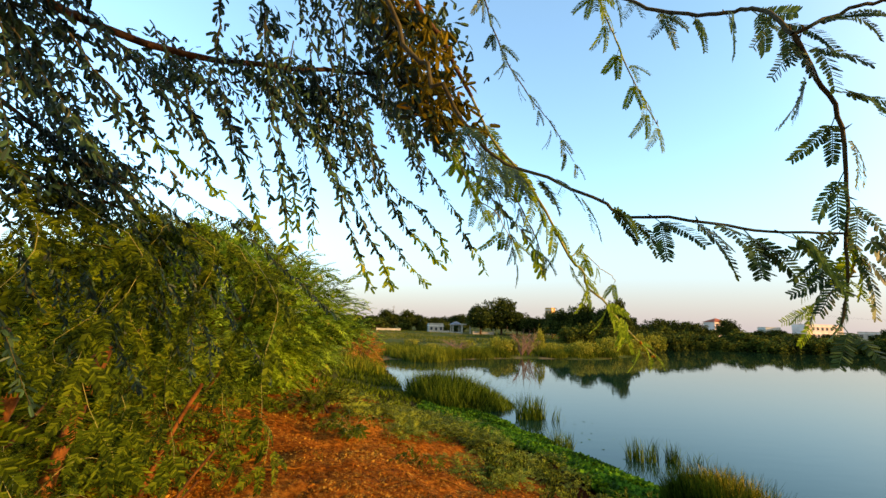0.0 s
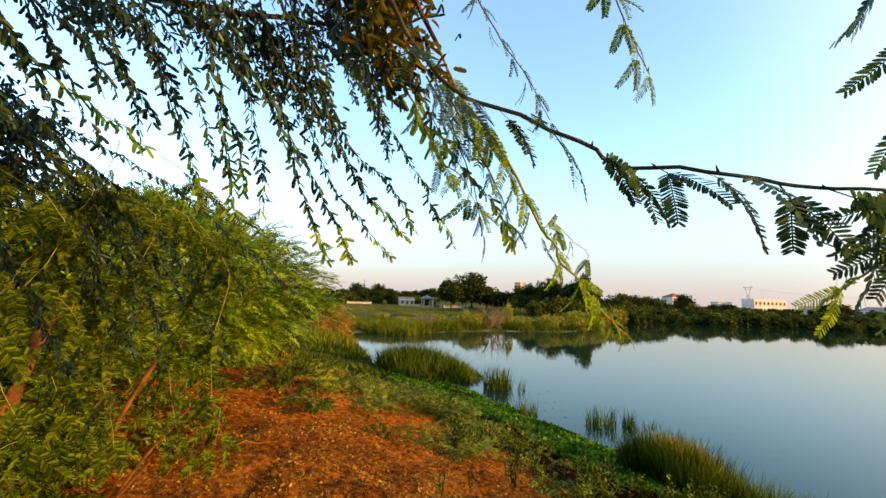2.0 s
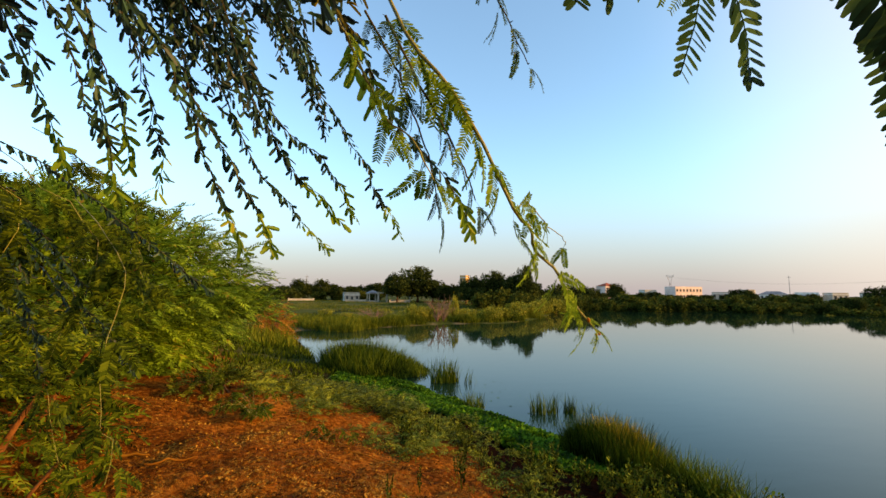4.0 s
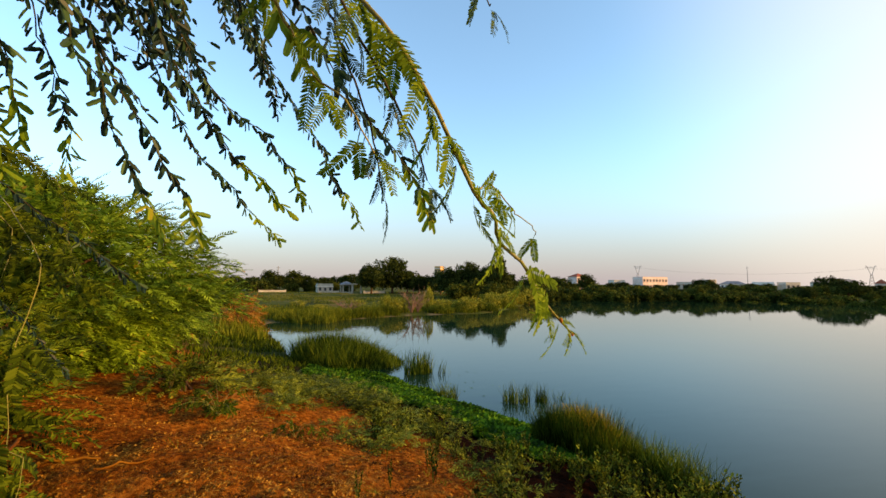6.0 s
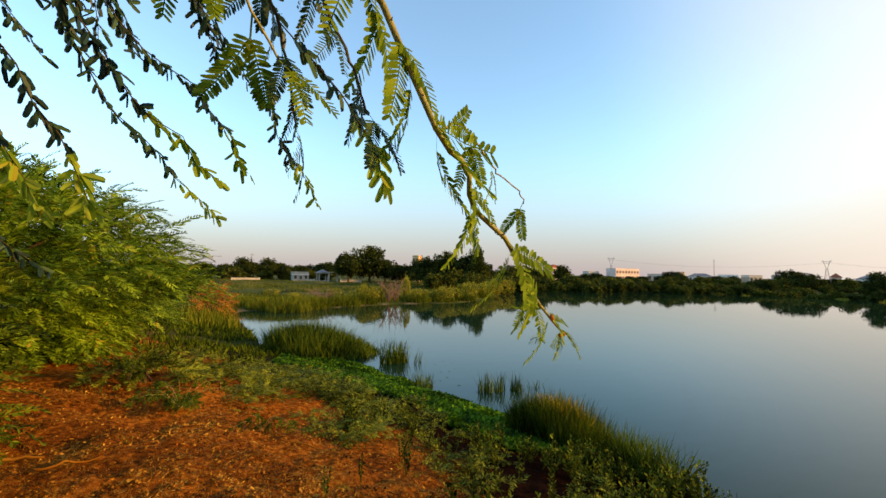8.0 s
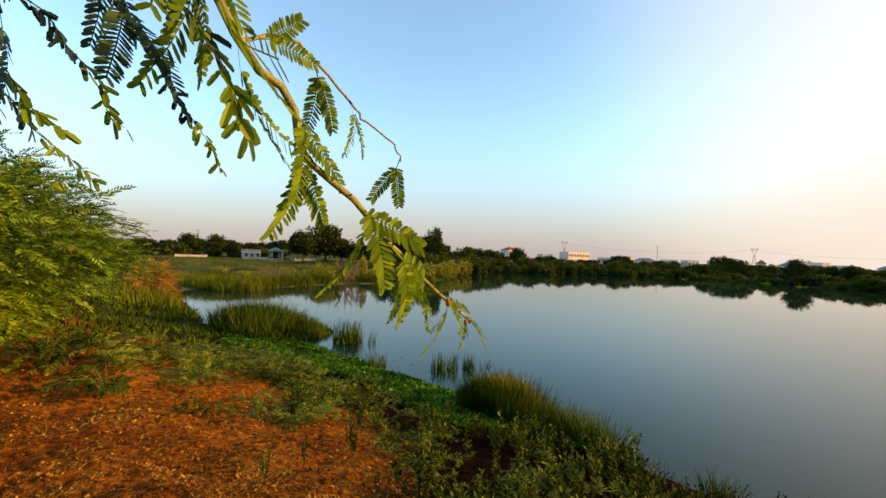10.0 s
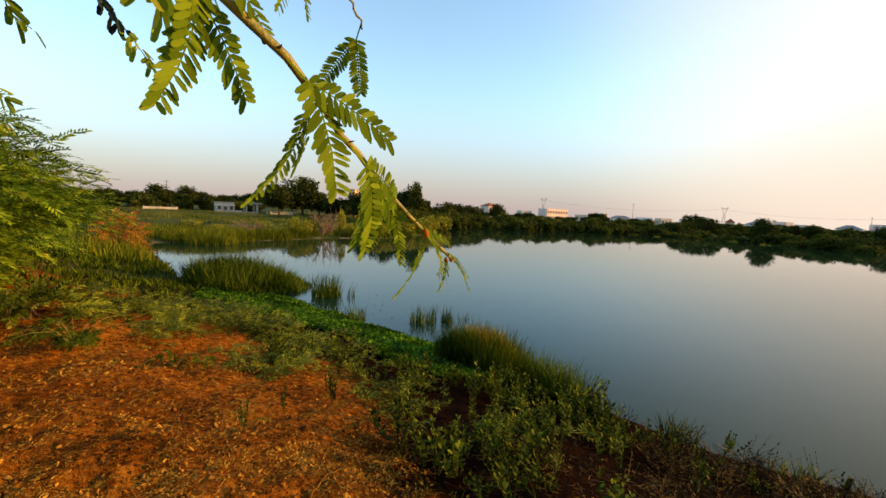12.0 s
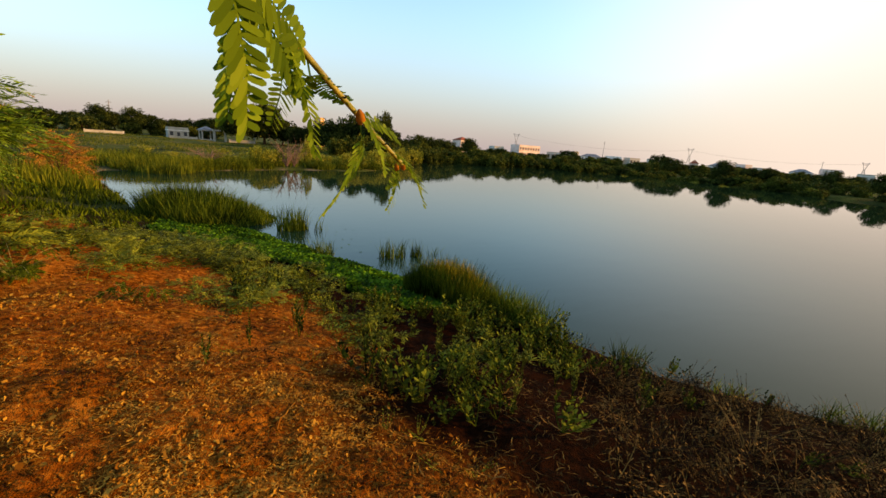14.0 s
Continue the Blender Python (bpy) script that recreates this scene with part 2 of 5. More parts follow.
LEAF_MAT = leaf_material("waterweed_leaf", (0.00751, 0.0281, 0.00282), (0.032, 0.0986, 0.00564), (0.104, 0.235, 0.015), 0.25, 0.9)
REED = leaf_material("reed_blade", (0.00525, 0.0135, 0.0015), (0.0435, 0.081, 0.006), (0.1575, 0.21, 0.0225), 0.3, 0.6)
REED_DRY = leaf_material("bank_grass_blade", (0.00392, 0.0101, 0.00112), (0.0308, 0.056, 0.00392), (0.118, 0.157, 0.0112), 0.3, 0.9)
# low sun on the grass clump's top, painted as a golden blade colour
LIT_TOP = leaf_material("sunlit_grass_top", (0.14, 0.12, 0.010), (0.36, 0.27, 0.022), (0.60, 0.42, 0.05), 0.4, 1.5)
REED_FAR = leaf_material("marsh_reed", (0.014, 0.026, 0.003), (0.072, 0.104, 0.009), (0.21, 0.22, 0.022), 0.3, 0.22)
MEADOW = leaf_material("meadow_grass", (0.020, 0.034, 0.006), (0.066, 0.092, 0.012), (0.17, 0.17, 0.022), 0.25, 0.13)
TREE_FAR = leaf_material("far_tree_leaf", (0.00743, 0.0149, 0.00297), (0.0312, 0.0475, 0.00891), (0.0891, 0.108, 0.0208), 0.2, 0.25)
TREE_GREEN = leaf_material("far_bush_leaf", (0.0132, 0.0224, 0.00396), (0.0561, 0.0739, 0.0106), (0.139, 0.152, 0.0231), 0.2, 0.25)
TREE_YELLOW = leaf_material("yellow_shrub_leaf", (0.072, 0.09, 0.012), (0.204, 0.222, 0.0264), (0.396, 0.36, 0.054), 0.3, 0.4)
DEAD_TWIG = plain_material("dead_twig", (0.12, 0.07, 0.05), (0.27, 0.17, 0.13), 3)
# fresh green lowered in tone: some of the tree's shade is in this colour
LEAF_SHOOT = leaf_material("fresh_mesquite_leaf", (0.00977, 0.0184, 0.00184), (0.0539, 0.0845, 0.00612), (0.141, 0.178, 0.0159), 0.34, 1.2, odd=(0.184, 0.165, 0.0184))
DEAD_BARK = plain_material("dead_bark", (0.06, 0.022, 0.007), (0.26, 0.095, 0.025), 8, 0.9, 0.6)
BARK = plain_material("bark", (0.036, 0.020, 0.012), (0.125, 0.065, 0.034), 9, 0.9, 0.6)
TWIG = plain_material("twig_bark", (0.035, 0.028, 0.014), (0.09, 0.075, 0.03), 30, 0.7)
TWIG_YOUNG = plain_material("young_twig", (0.14, 0.14, 0.02), (0.30, 0.27, 0.05), 60, 0.5)
STRAW = leaf_material("dry_litter", (0.03, 0.009, 0.0015), (0.20, 0.073, 0.008), (0.48, 0.245, 0.038), 0.12, 1.5)
DUSTY = plain_material("weathered_limewash", (0.34, 0.31, 0.25), (0.50, 0.46, 0.38), 0.9, 0.9, 0.15)
LIME = plain_material("limewashed_wall", (0.66, 0.61, 0.55), (0.84, 0.80, 0.74), 0.6, 0.85, 0.1)
PINK = plain_material("pale_pink_plaster", (0.62, 0.45, 0.38), (0.80, 0.62, 0.54), 0.5, 0.85, 0.1)
OCHRE = plain_material("ochre_plaster", (0.50, 0.28, 0.10), (0.62, 0.38, 0.16), 0.5, 0.85, 0.1)
REDROOF = plain_material("red_roof", (0.24, 0.06, 0.035), (0.36, 0.11, 0.06), 1.5, 0.85, 0.3)
GREYROOF = plain_material("weathered_roof", (0.13, 0.13, 0.14), (0.28, 0.28, 0.29), 1.0, 0.8, 0.2)
DARKGLASS = plain_material("dark_window", (0.02, 0.022, 0.025), (0.05, 0.055, 0.06), 1.0, 0.25, 0.0)
STEEL = plain_material("galvanised_steel", (0.16, 0.16, 0.17), (0.26, 0.26, 0.27), 2.0, 0.7, 0.1, 0.2)

# ---- the ground and the pond ----
def bearing(az, d):
    return (d * math.sin(radians(az)), 1.5 + d * math.cos(radians(az)))


SHORE = [(30, -28), (13, -4), (9.9, 1.5), (9.1, 2.8), (8.5, 3.5), (7.9, 4.4), (7.3, 5.3), (7.05, 6.1), (6.75, 7.1), (6.35, 8.2),
         (5.95, 9.6), (5.4, 11.0), (5.15, 11.7), (4.8, 12.7), (3.7, 14.4), (2.7, 15.9), (1.7, 17.4), (0.7, 19.0), (-0.6, 21), (-1.8, 23.5), (-2.8, 28), (-4.2, 34), (-5.6, 39),
         (-5.4, 43), (-1.2, 42.8), (2.8, 45.4), (6.2, 47.4), (9.6, 49.2), (14.2, 49.6), (19, 50.2), (25, 56), (33, 67), (45, 82)]
SHORE += [(57, 87), (72, 80), (88, 76), (103, 69), (110, 59), (105, 47), (99, 33), (93, 20), (88, 0), (78, -30), (60, -50)]
SHORE = np.array(SHORE)


def shore_distance(x, y):
    """Metres from the waterline, negative on the pond."""
    x, y = np.asarray(x, float), np.asarray(y, float)
    best = np.full(x.shape, 1e9)
    inside = np.zeros(x.shape, bool)
    n = len(SHORE)
    for i in range(n):
        (ax, ay), (bx, by) = SHORE[i], SHORE[(i + 1) % n]
        dx, dy = bx - ax, by - ay
        t = np.clip(((x - ax) * dx + (y - ay) * dy) / (dx * dx + dy * dy), 0, 1)
        best = np.minimum(best, (x - ax - t * dx) ** 2 + (y - ay - t * dy) ** 2)
        if ay != by:
            inside ^= ((ay > y) != (by > y)) & (x < ax + (y - ay) / (by - ay) * dx)
    d = np.sqrt(best)
    return np.where(inside, -d, d)


def soft(a, b, v):
    t = np.clip((v - a) / (b - a), 0, 1)
    return t * t * (3 - 2 * t)


def zones(x, y):
    """Weights of the near bank, the marsh meadow and the far right shore."""
    meadow = soft(26, 40, y) * (1 - soft(50, 75, x - 0.2 * (y - 60)))
    right = soft(35, 60, x) * (1 - meadow)
    return 1 - meadow - right, meadow, right


def height(x, y):
    x, y = np.asarray(x, float), np.asarray(y, float)
    wob = 0.5 * rough_noise(x, y, 2.3, 3, 5)
    d = shore_distance(x, y)
    s = np.where(np.abs(d) < 60, d + wob * np.clip(np.abs(d), 0, 1.2), d)
    bank = np.interp(s, [-40, -6, -2, 0, 0.4, 3.6, 7, 10, 20, 60, 400], [-2, -1.2, -0.5, 0, 0.14, 0.85, 1.75, 2.08, 2.3, 2.8, 3.2])
    marsh = np.interp(s, [-40, -6, -2, 0, 1.0, 12, 40, 75, 400, 3000], [-2, -1.2, -0.5, 0, 0.2, 0.35, 0.55, 0.8, 1.4, 3.0])
    across = np.interp(s, [-40, -6, -2, 0, 1.5, 6, 30, 100, 3000], [-2, -1.2, -0.5, 0, 0.35, 0.6, 0.9, 1.6, 3.2])
    a, b, c = zones(x, y)
    z = a * bank + b * marsh + c * across
    near = np.exp(-((x) ** 2 + (y - 5) ** 2) / 14**2)
    dry = np.clip(d, 0, 1)
    z += dry * (0.22 * rough_noise(x, y, 1.7, 3, 1) * (0.4 + near) + 0.15 * rough_noise(x, y, 0.33, 4, 2) * near + 0.05 * rough_noise(x, y, 0.13, 2, 4) * near)
    z += dry * np.clip((np.hypot(x, y) - 30) / 60, 0, 1) * 0.6 * rough_noise(x, y, 17, 3, 3)
    return z


def build_ground():
    rings = np.concatenate([[0.0], np.geomspace(0.25, 3000, 340)])
    turn = np.concatenate([np.linspace(-70, 95, 440, endpoint=False), np.linspace(95, 290, 66, endpoint=False)])
    R, A = np.meshgrid(rings, np.radians(turn), indexing="ij")
    X, Y = R * np.sin(A), 1.5 + R * np.cos(A)
    Z = height(X, Y)
    n, k = R.shape
    V = np.stack([X, Y, Z], -1).reshape(-1, 3)
    i, j = np.meshgrid(np.arange(n - 1), np.arange(k), indexing="ij")
    jn = (j + 1) % k
    F = np.stack([i * k + j, i * k + jn, (i + 1) * k + jn, (i + 1) * k + j], -1).reshape(-1, 4)
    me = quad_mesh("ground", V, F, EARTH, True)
    d = shore_distance(V[:, 0], V[:, 1])
    a, b, c = zones(V[:, 0], V[:, 1])
    wig = rough_noise(V[:, 0], V[:, 1], 1.3, 3, 11) * 2.2
    # painted darkening from the waterline up, reaching farther up the bank at small y
    dark_earth = soft(np.interp(V[:, 1], [5, 8], [6.2, 5.2]), np.interp(V[:, 1], [5, 8], [4.9, 3.2]), d + 0.8 * wig)
    turf = np.clip(b + c + soft(17, 26, np.hypot(V[:, 0], V[:, 1])), 0, 1)
    silt = b * soft(0.45, 0.2, d + 0.3 * wig) * soft(-0.3, 0.05, d) * soft(18, 12, V[:, 0])
    for key, val in (("dark_earth", dark_earth), ("turf", turf), ("silt", silt)):
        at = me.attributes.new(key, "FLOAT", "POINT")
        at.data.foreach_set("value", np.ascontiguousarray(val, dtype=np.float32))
    ob = new("ground", me)
    return tagged(ob, "red-earth bank sloping to the pond, grassy beyond", "ground", kind="structure")


def build_water():
    xs, ys = np.linspace(-14, 150, 42), np.linspace(-60, 135, 50)
    X, Y = np.meshgrid(xs, ys)
    V = np.stack([X, Y, np.zeros_like(X)], -1).reshape(-1, 3)
    k = len(xs)
    i, j = np.meshgrid(np.arange(len(ys) - 1), np.arange(k - 1), indexing="ij")
    F = np.stack([i * k + j, i * k + j + 1, (i + 1) * k + j + 1, (i + 1) * k + j], -1).reshape(-1, 4)
    ob = new("water", quad_mesh("water", V, F, WATER, True))
    return tagged(ob, "still grey-blue pond mirroring the evening sky", "water", kind="structure")


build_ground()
build_water()

# ---- building blocks of plants ----
def thing(name, at, label, category, group="", kind=""):
    ob = new(name)
    ob.location = at
    ob.empty_display_size = 0.2
    return tagged(ob, label, category, group, kind)


def part(name, V, F, material, parent, label="", smooth=False):
    """One mesh under a thing (or a part of it), its corners given in the world."""
    ob = new(name, quad_mesh(name, V, F, material, smooth))
    ob.parent = parent
    top = parent
    while top.parent is not None:
        top = top.parent
    if parent is top:
        ob.matrix_parent_inverse = Matrix.Translation(top.location).inverted()
    if label:
        ob["label"] = label
    return ob


def diamond(p, d, side, length, width):
    p, d, side = np.asarray(p, float), np.asarray(d, float), np.asarray(side, float)
    return [p, p + d * length * 0.45 + side * width * 0.5, p + d * length, p + d * length * 0.45 - side * width * 0.5]


def lozenge(p, d, side, length, width):
    """A leaflet with a rounded end, as two quads."""
    p, d, side = np.asarray(p, float), np.asarray(d, float), np.asarray(side, float)
    return [p, p + d * length * 0.3 + side * width * 0.48, p + d * length * 0.78 + side * width * 0.42, p + d * length,
            p + d * length * 0.78 - side * width * 0.42, p + d * length * 0.3 - side * width * 0.48]


def oblong(p, d, side, length, width):
    """A long leaflet with blunt ends, as three quads."""
    p, d, side = np.asarray(p, float), np.asarray(d, float), np.asarray(side, float)
    rim = [(0.0, 0.12), (0.22, 0.46), (0.74, 0.5), (0.98, 0.2)]
    return [p + d * length * u + side * width * w for u, w in rim] + [p + d * length * u - side * width * w for u, w in rim]


def pinna(pairs, length, leaflet, width, curl, gen):
    """A feather of leaflets along +y."""
    V, F = [], []
    for rank in range(pairs):
        u = (rank + 0.6) / pairs
        y = length * u
        z = -curl * length * u * u
        size = leaflet * (0.72 + 0.42 * math.sin(math.pi * min(1, u * 0.9 + 0.08))) * gen.uniform(0.9, 1.1)
        for s in (-1, 1):
            a = radians(66 - 16 * u + gen.uniform(-7, 7))
            d = np.array([s * math.sin(a), math.cos(a), -0.16 + gen.uniform(-0.14, 0.1)])
            d /= np.linalg.norm(d)
            side = np.array([s * d[1], -s * d[0], 0.25 * gen.uniform(-1, 1)])
            k = len(V)
            V += oblong((0, y, z), d, side, size, width)
            F += [(k + i, k + i + 1, k + i + 5, k + i + 4) for i in range(3)]
    for i in range(3):
        u0, u1 = i / 3, (i + 1) / 3
        k = len(V)
        w = width * 0.16
        V += [(-w, length * u0, -curl * length * u0**2), (w, length * u0, -curl * length * u0**2),
              (w, length * u1, -curl * length * u1**2), (-w, length * u1, -curl * length * u1**2)]
        F.append((k, k + 1, k + 2, k + 3))
    return np.array(V, float), np.array(F)


def turn_z(V, deg, move=(0, 0, 0), tilt=0.0):
    c, s = math.cos(radians(deg)), math.sin(radians(deg))
    ct, st = math.cos(radians(tilt)), math.sin(radians(tilt))
    R = np.array([[c, -s, 0], [s, c, 0], [0, 0, 1]]) @ np.array([[1, 0, 0], [0, ct, -st], [0, st, ct]])
    return V @ R.T + np.asarray(move, float)


def compound_leaf(seed):
    """A twice-feathered mesquite leaf on a short stalk, growing along +y."""
    gen = random.Random(seed)
    stalk = 0.016
    pairs, L, lf, w = gen.randint(15, 18), gen.uniform(0.052, 0.064), 0.0108, 0.0031
    pieces = []
    spread_set = [-20, 20]
    if gen.random() < 0.5:
        spread_set = [-40, -14, 14, 40]
    for a in spread_set:
        V, F = pinna(pairs, L * gen.uniform(0.85, 1.1), lf, w, gen.uniform(0.15, 0.5), gen)
        pieces.append((turn_z(V, a + gen.uniform(-6, 6), (0, stalk, 0), gen.uniform(-14, 8)), F))
    w = 0.0007
    pieces.append((np.array([(-w, 0, 0), (w, 0, 0), (w, stalk, 0), (-w, stalk, 0)], float), np.array([(0, 1, 2, 3)])))
    return joined(pieces)


FINE = [compound_leaf(10 + i) for i in range(6)]


BROAD = []
for i in range(3):
    g3 = random.Random(90 + i)
    ps = []
    for a in (-34, 0, 34):
        k = np.array(diamond((0, 0.012, 0), (math.sin(radians(a)), math.cos(radians(a)), -0.12), (math.cos(radians(a)), -math.sin(radians(a)), 0.2 * g3.uniform(-1, 1)), g3.uniform(0.06, 0.085), g3.uniform(0.010, 0.015)), float)
        ps.append((k, np.array([(0, 1, 2, 3)])))
    BROAD.append(joined(ps))


# small leaves with their leaflets folded together: each feather a narrow pointed fold
FOLDED = []
for i in range(5):
    g3 = random.Random(120 + i)
    ps = []
    for a in ((-26,), (24,), (-20, 32), (-34, 10), (5,))[i]:
        a = radians(a + g3.uniform(-9, 9))
        d = np.array([math.sin(a), math.cos(a), g3.uniform(-0.45, 0.05)])
        d /= np.linalg.norm(d)
        across = np.array([math.cos(a), -math.sin(a), 0.0])
        L, w = g3.uniform(0.034, 0.046), g3.uniform(0.012, 0.016)
        rim = [(0.0, 0.12), (0.16, 0.42), (0.32, 0.38), (0.5, 0.5), (0.7, 0.44), (0.88, 0.42), (1.0, 0.28)]
        for sgn in (-1, 1):
            out = across * sgn + np.array([0, 0, 0.55])
            V = np.array([np.array([0, 0.010, 0]) + d * L * u for u, k in rim] + [np.array([0, 0.010, 0]) + d * L * u + out * w * k for u, k in rim])
            ps.append((V, np.array([(q, q + 1, q + 8, q + 7) for q in range(6)])))
    ps.append((np.array([(-0.0006, 0, 0), (0.0006, 0, 0), (0.0006, 0.012, 0), (-0.0006, 0.012, 0)]), np.array([(0, 1, 2, 3)])))
    FOLDED.append(joined(ps))


def leaf_places(line, gap, droop, gen, keep_from=0.08, along=0.55):
    """Where leaves sit along a twig and how they hang."""
    seg = np.linalg.norm(np.diff(line, axis=0), axis=1)
    run = np.concatenate([[0], np.cumsum(seg)])
    n = max(3, int(run[-1] / gap))
    s = np.linspace(run[-1] * keep_from, run[-1] * 0.995, n) + gen.uniform(-gap, gap, n) * 0.3
    s = np.clip(s, 0, run[-1])
    P = np.stack([np.interp(s, run, line[:, i]) for i in range(3)], -1)
    T = unit(np.stack([np.interp(s, run, np.gradient(line[:, i])) for i in range(3)], -1))
    side = unit(np.cross(T, [0, 0, 1.0]) + 1e-4)
    alt = np.where(np.arange(n) % 2 == 0, 1.0, -1.0)[:, None]
    D = unit(T * along + side * alt * gen.uniform(0.35, 1.0, (n, 1)) + np.array([0, 0, -droop]) * gen.uniform(0.5, 1.4, (n, 1)) + gen.normal(0, 0.28, (n, 3)))
    return P, D


def leaf_cloud(templates, P, D, size, gen):
    """Many leaves in one pair of arrays."""
    out = []
    which = gen.integers(0, len(templates), len(P))
    up = unit(np.tile([0.0, 0.0, 1.0], (len(P), 1)) + gen.normal(0, 0.55, (len(P), 3)))
    for i, (V, F) in enumerate(templates):
        m = which == i
        if m.any():
            M = frames_along(D[m], up[m]) * (size * gen.uniform(0.8, 1.2, (m.sum(), 1, 1)))
            out.append(spread(V, F, M, P[m]))
    return joined(out)


# ---- the mesquite tree overhead ----
TREE_BASE = (-2.7, -0.6, float(height(-2.7, -0.6)))
mesquite = thing("mesquite_tree", TREE_BASE, "spreading mesquite tree with drooping feathery twigs on the bank", "tree")
trunk_line = smooth_path([(-2.7, -0.6, TREE_BASE[2] - 0.1), (-2.62, -0.35, 3.0), (-2.35, 0.1, 3.9), (-2.0, 0.7, 4.7)], 16)
V, F = tube(trunk_line, np.linspace(0.17, 0.085, 16) * (1 + 0.08 * np.sin(np.arange(16) * 2.1)), 10)
part("trunk", V, F, BARK, mesquite, smooth=True)

BOUGHS = {}


def limb(key, points, r0, r1, name="limb"):
    line = smooth_path(points, 22)
    line[1:-1] += np.random.default_rng(len(BOUGHS)).normal(0, 0.006, line[1:-1].shape)
    V, F = tube(line, np.linspace(r0, r1, 22), 7)
    part(name, V, F, BARK if r0 > 0.02 else TWIG, mesquite, smooth=True)
    BOUGHS[key] = line
    return line


limb("left", [(-2.0, 0.7, 4.7), (-1.75, 1.7, 4.86), (-1.52, 2.35, 4.83), (-1.14, 2.7, 4.85), (-0.62, 2.95, 4.98), (-0.3, 3.05, 5.02)], 0.024, 0.006)
limb("over", [(-2.0, 0.7, 4.7), (-1.3, 1.2, 5.1), (-0.75, 1.7, 5.05), (-0.32, 2.05, 4.75), (-0.065, 2.177, 4.403)], 0.024, 0.005)
limb("low", [(-2.35, 0.1, 3.9), (-2.5, 1.2, 4.35), (-2.35, 2.2, 4.5), (-2.0, 3.0, 4.4), (-1.6, 3.6, 4.25)], 0.026, 0.006)
limb("low_up", [(-2.0, 0.7, 4.7), (-2.35, 1.7, 5.05), (-2.25, 2.6, 4.85), (-1.7, 3.2, 4.35)], 0.024, 0.006)
limb("high", [(-2.0, 0.7, 4.7), (-1.6, 1.5, 5.3), (-1.0, 2.4, 5.45), (-0.5, 2.8, 5.35), (-0.15, 2.75, 5.05)], 0.028, 0.008)
limb("right", [(-0.75, 1.7, 5.05), (-0.45, 1.72, 4.62), (-0.258, 1.704, 4.327), (-0.172, 1.664, 4.158), (-0.114, 1.623, 4.04)], 0.0055, 0.0024, "branch")
limb("upper_right", [(-0.75, 1.7, 5.05), (-0.25, 1.72, 4.6), (0.0, 1.7, 4.35), (0.066, 1.664, 4.271)], 0.006, 0.0028, "branch")

# brighter copy of LEAF_NEAR for close twigs, sunlight put into the green
LEAF_NEAR_LIT = leaf_material("lit_mesquite_leaf", (0.016, 0.046, 0.018), (0.05, 0.105, 0.032), (0.13, 0.20, 0.05), 0.42, 6.0, 0.45, odd=(0.2, 0.19, 0.03), gloss=0.22)
FINE_MESHES = [quad_mesh("leaf", V, F, LEAF_NEAR_LIT) for V, F in FINE]


# pale young leaves, with the low sun's brightness added to their colour
LEAF_YOUNG_LIT = leaf_material("lit_young_mesquite_leaf", (0.07, 0.13, 0.010), (0.17, 0.27, 0.022), (0.33, 0.43, 0.05), 0.48, 6.0, odd=(0.40, 0.38, 0.05))
YOUNG_MESHES = [quad_mesh("leaf", V, F, LEAF_YOUNG_LIT) for V, F in FINE]


def near_twig(points, r0, r1, gap, droop, size, seed, young=False, start=0.02, shrink=0.0, along=0.9):
    """A twig close by, whose leaves are single parts."""
    gen = np.random.default_rng(seed)
    line = smooth_path(points, 26)
    line[2:-1] += gen.normal(0, 0.0009, line[2:-1].shape)
    V, F = tube(line, np.linspace(r0, r1, 26), 7)
    tw = part("twig", V, F, TWIG_YOUNG if young else TWIG, mesquite, "green-yellow young twig" if young else "", True)
    P, D = leaf_places(line, gap, droop, gen, start, along)
    up = unit(np.tile([0.2, -0.5, 0.8], (len(P), 1)) + gen.normal(0, 0.5, (len(P), 3)))
    M = frames_along(D, up)
    for i in range(len(P)):
        ob = new("leaf", (YOUNG_MESHES if young else FINE_MESHES)[int(gen.integers(0, len(FINE_MESHES)))])
        ob.parent = tw
        k = size * gen.uniform(0.85, 1.2) * (1 - shrink * i / len(P))
        m = Matrix([[M[i, r, c] * k for c in range(3)] + [P[i, r]] for r in range(3)] + [[0, 0, 0, 1]])
        ob.matrix_basis = m
    # a thorn at every other joint
    for i in range(0, len(P), 2):
        d = unit(np.cross(D[i], [0.3, 0.2, 0.9]) + gen.normal(0, 0.2, 3))
        V, F = tube([P[i], P[i] + d * 0.004, P[i] + d * 0.007], [0.0011, 0.0007, 0.0001], 4)
        th = new("thorn", quad_mesh("thorn", V, F, TWIG))
        th.parent = tw
    return tw


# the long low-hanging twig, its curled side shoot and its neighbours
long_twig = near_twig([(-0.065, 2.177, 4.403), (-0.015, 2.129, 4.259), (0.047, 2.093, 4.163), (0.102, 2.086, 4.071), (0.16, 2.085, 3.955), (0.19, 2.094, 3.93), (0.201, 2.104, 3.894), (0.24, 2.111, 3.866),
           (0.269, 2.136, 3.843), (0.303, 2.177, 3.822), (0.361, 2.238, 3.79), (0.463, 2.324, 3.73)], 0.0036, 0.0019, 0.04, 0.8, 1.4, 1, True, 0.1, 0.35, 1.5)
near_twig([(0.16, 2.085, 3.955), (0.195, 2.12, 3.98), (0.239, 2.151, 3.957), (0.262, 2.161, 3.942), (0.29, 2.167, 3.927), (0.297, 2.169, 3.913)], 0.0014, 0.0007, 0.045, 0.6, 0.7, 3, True)
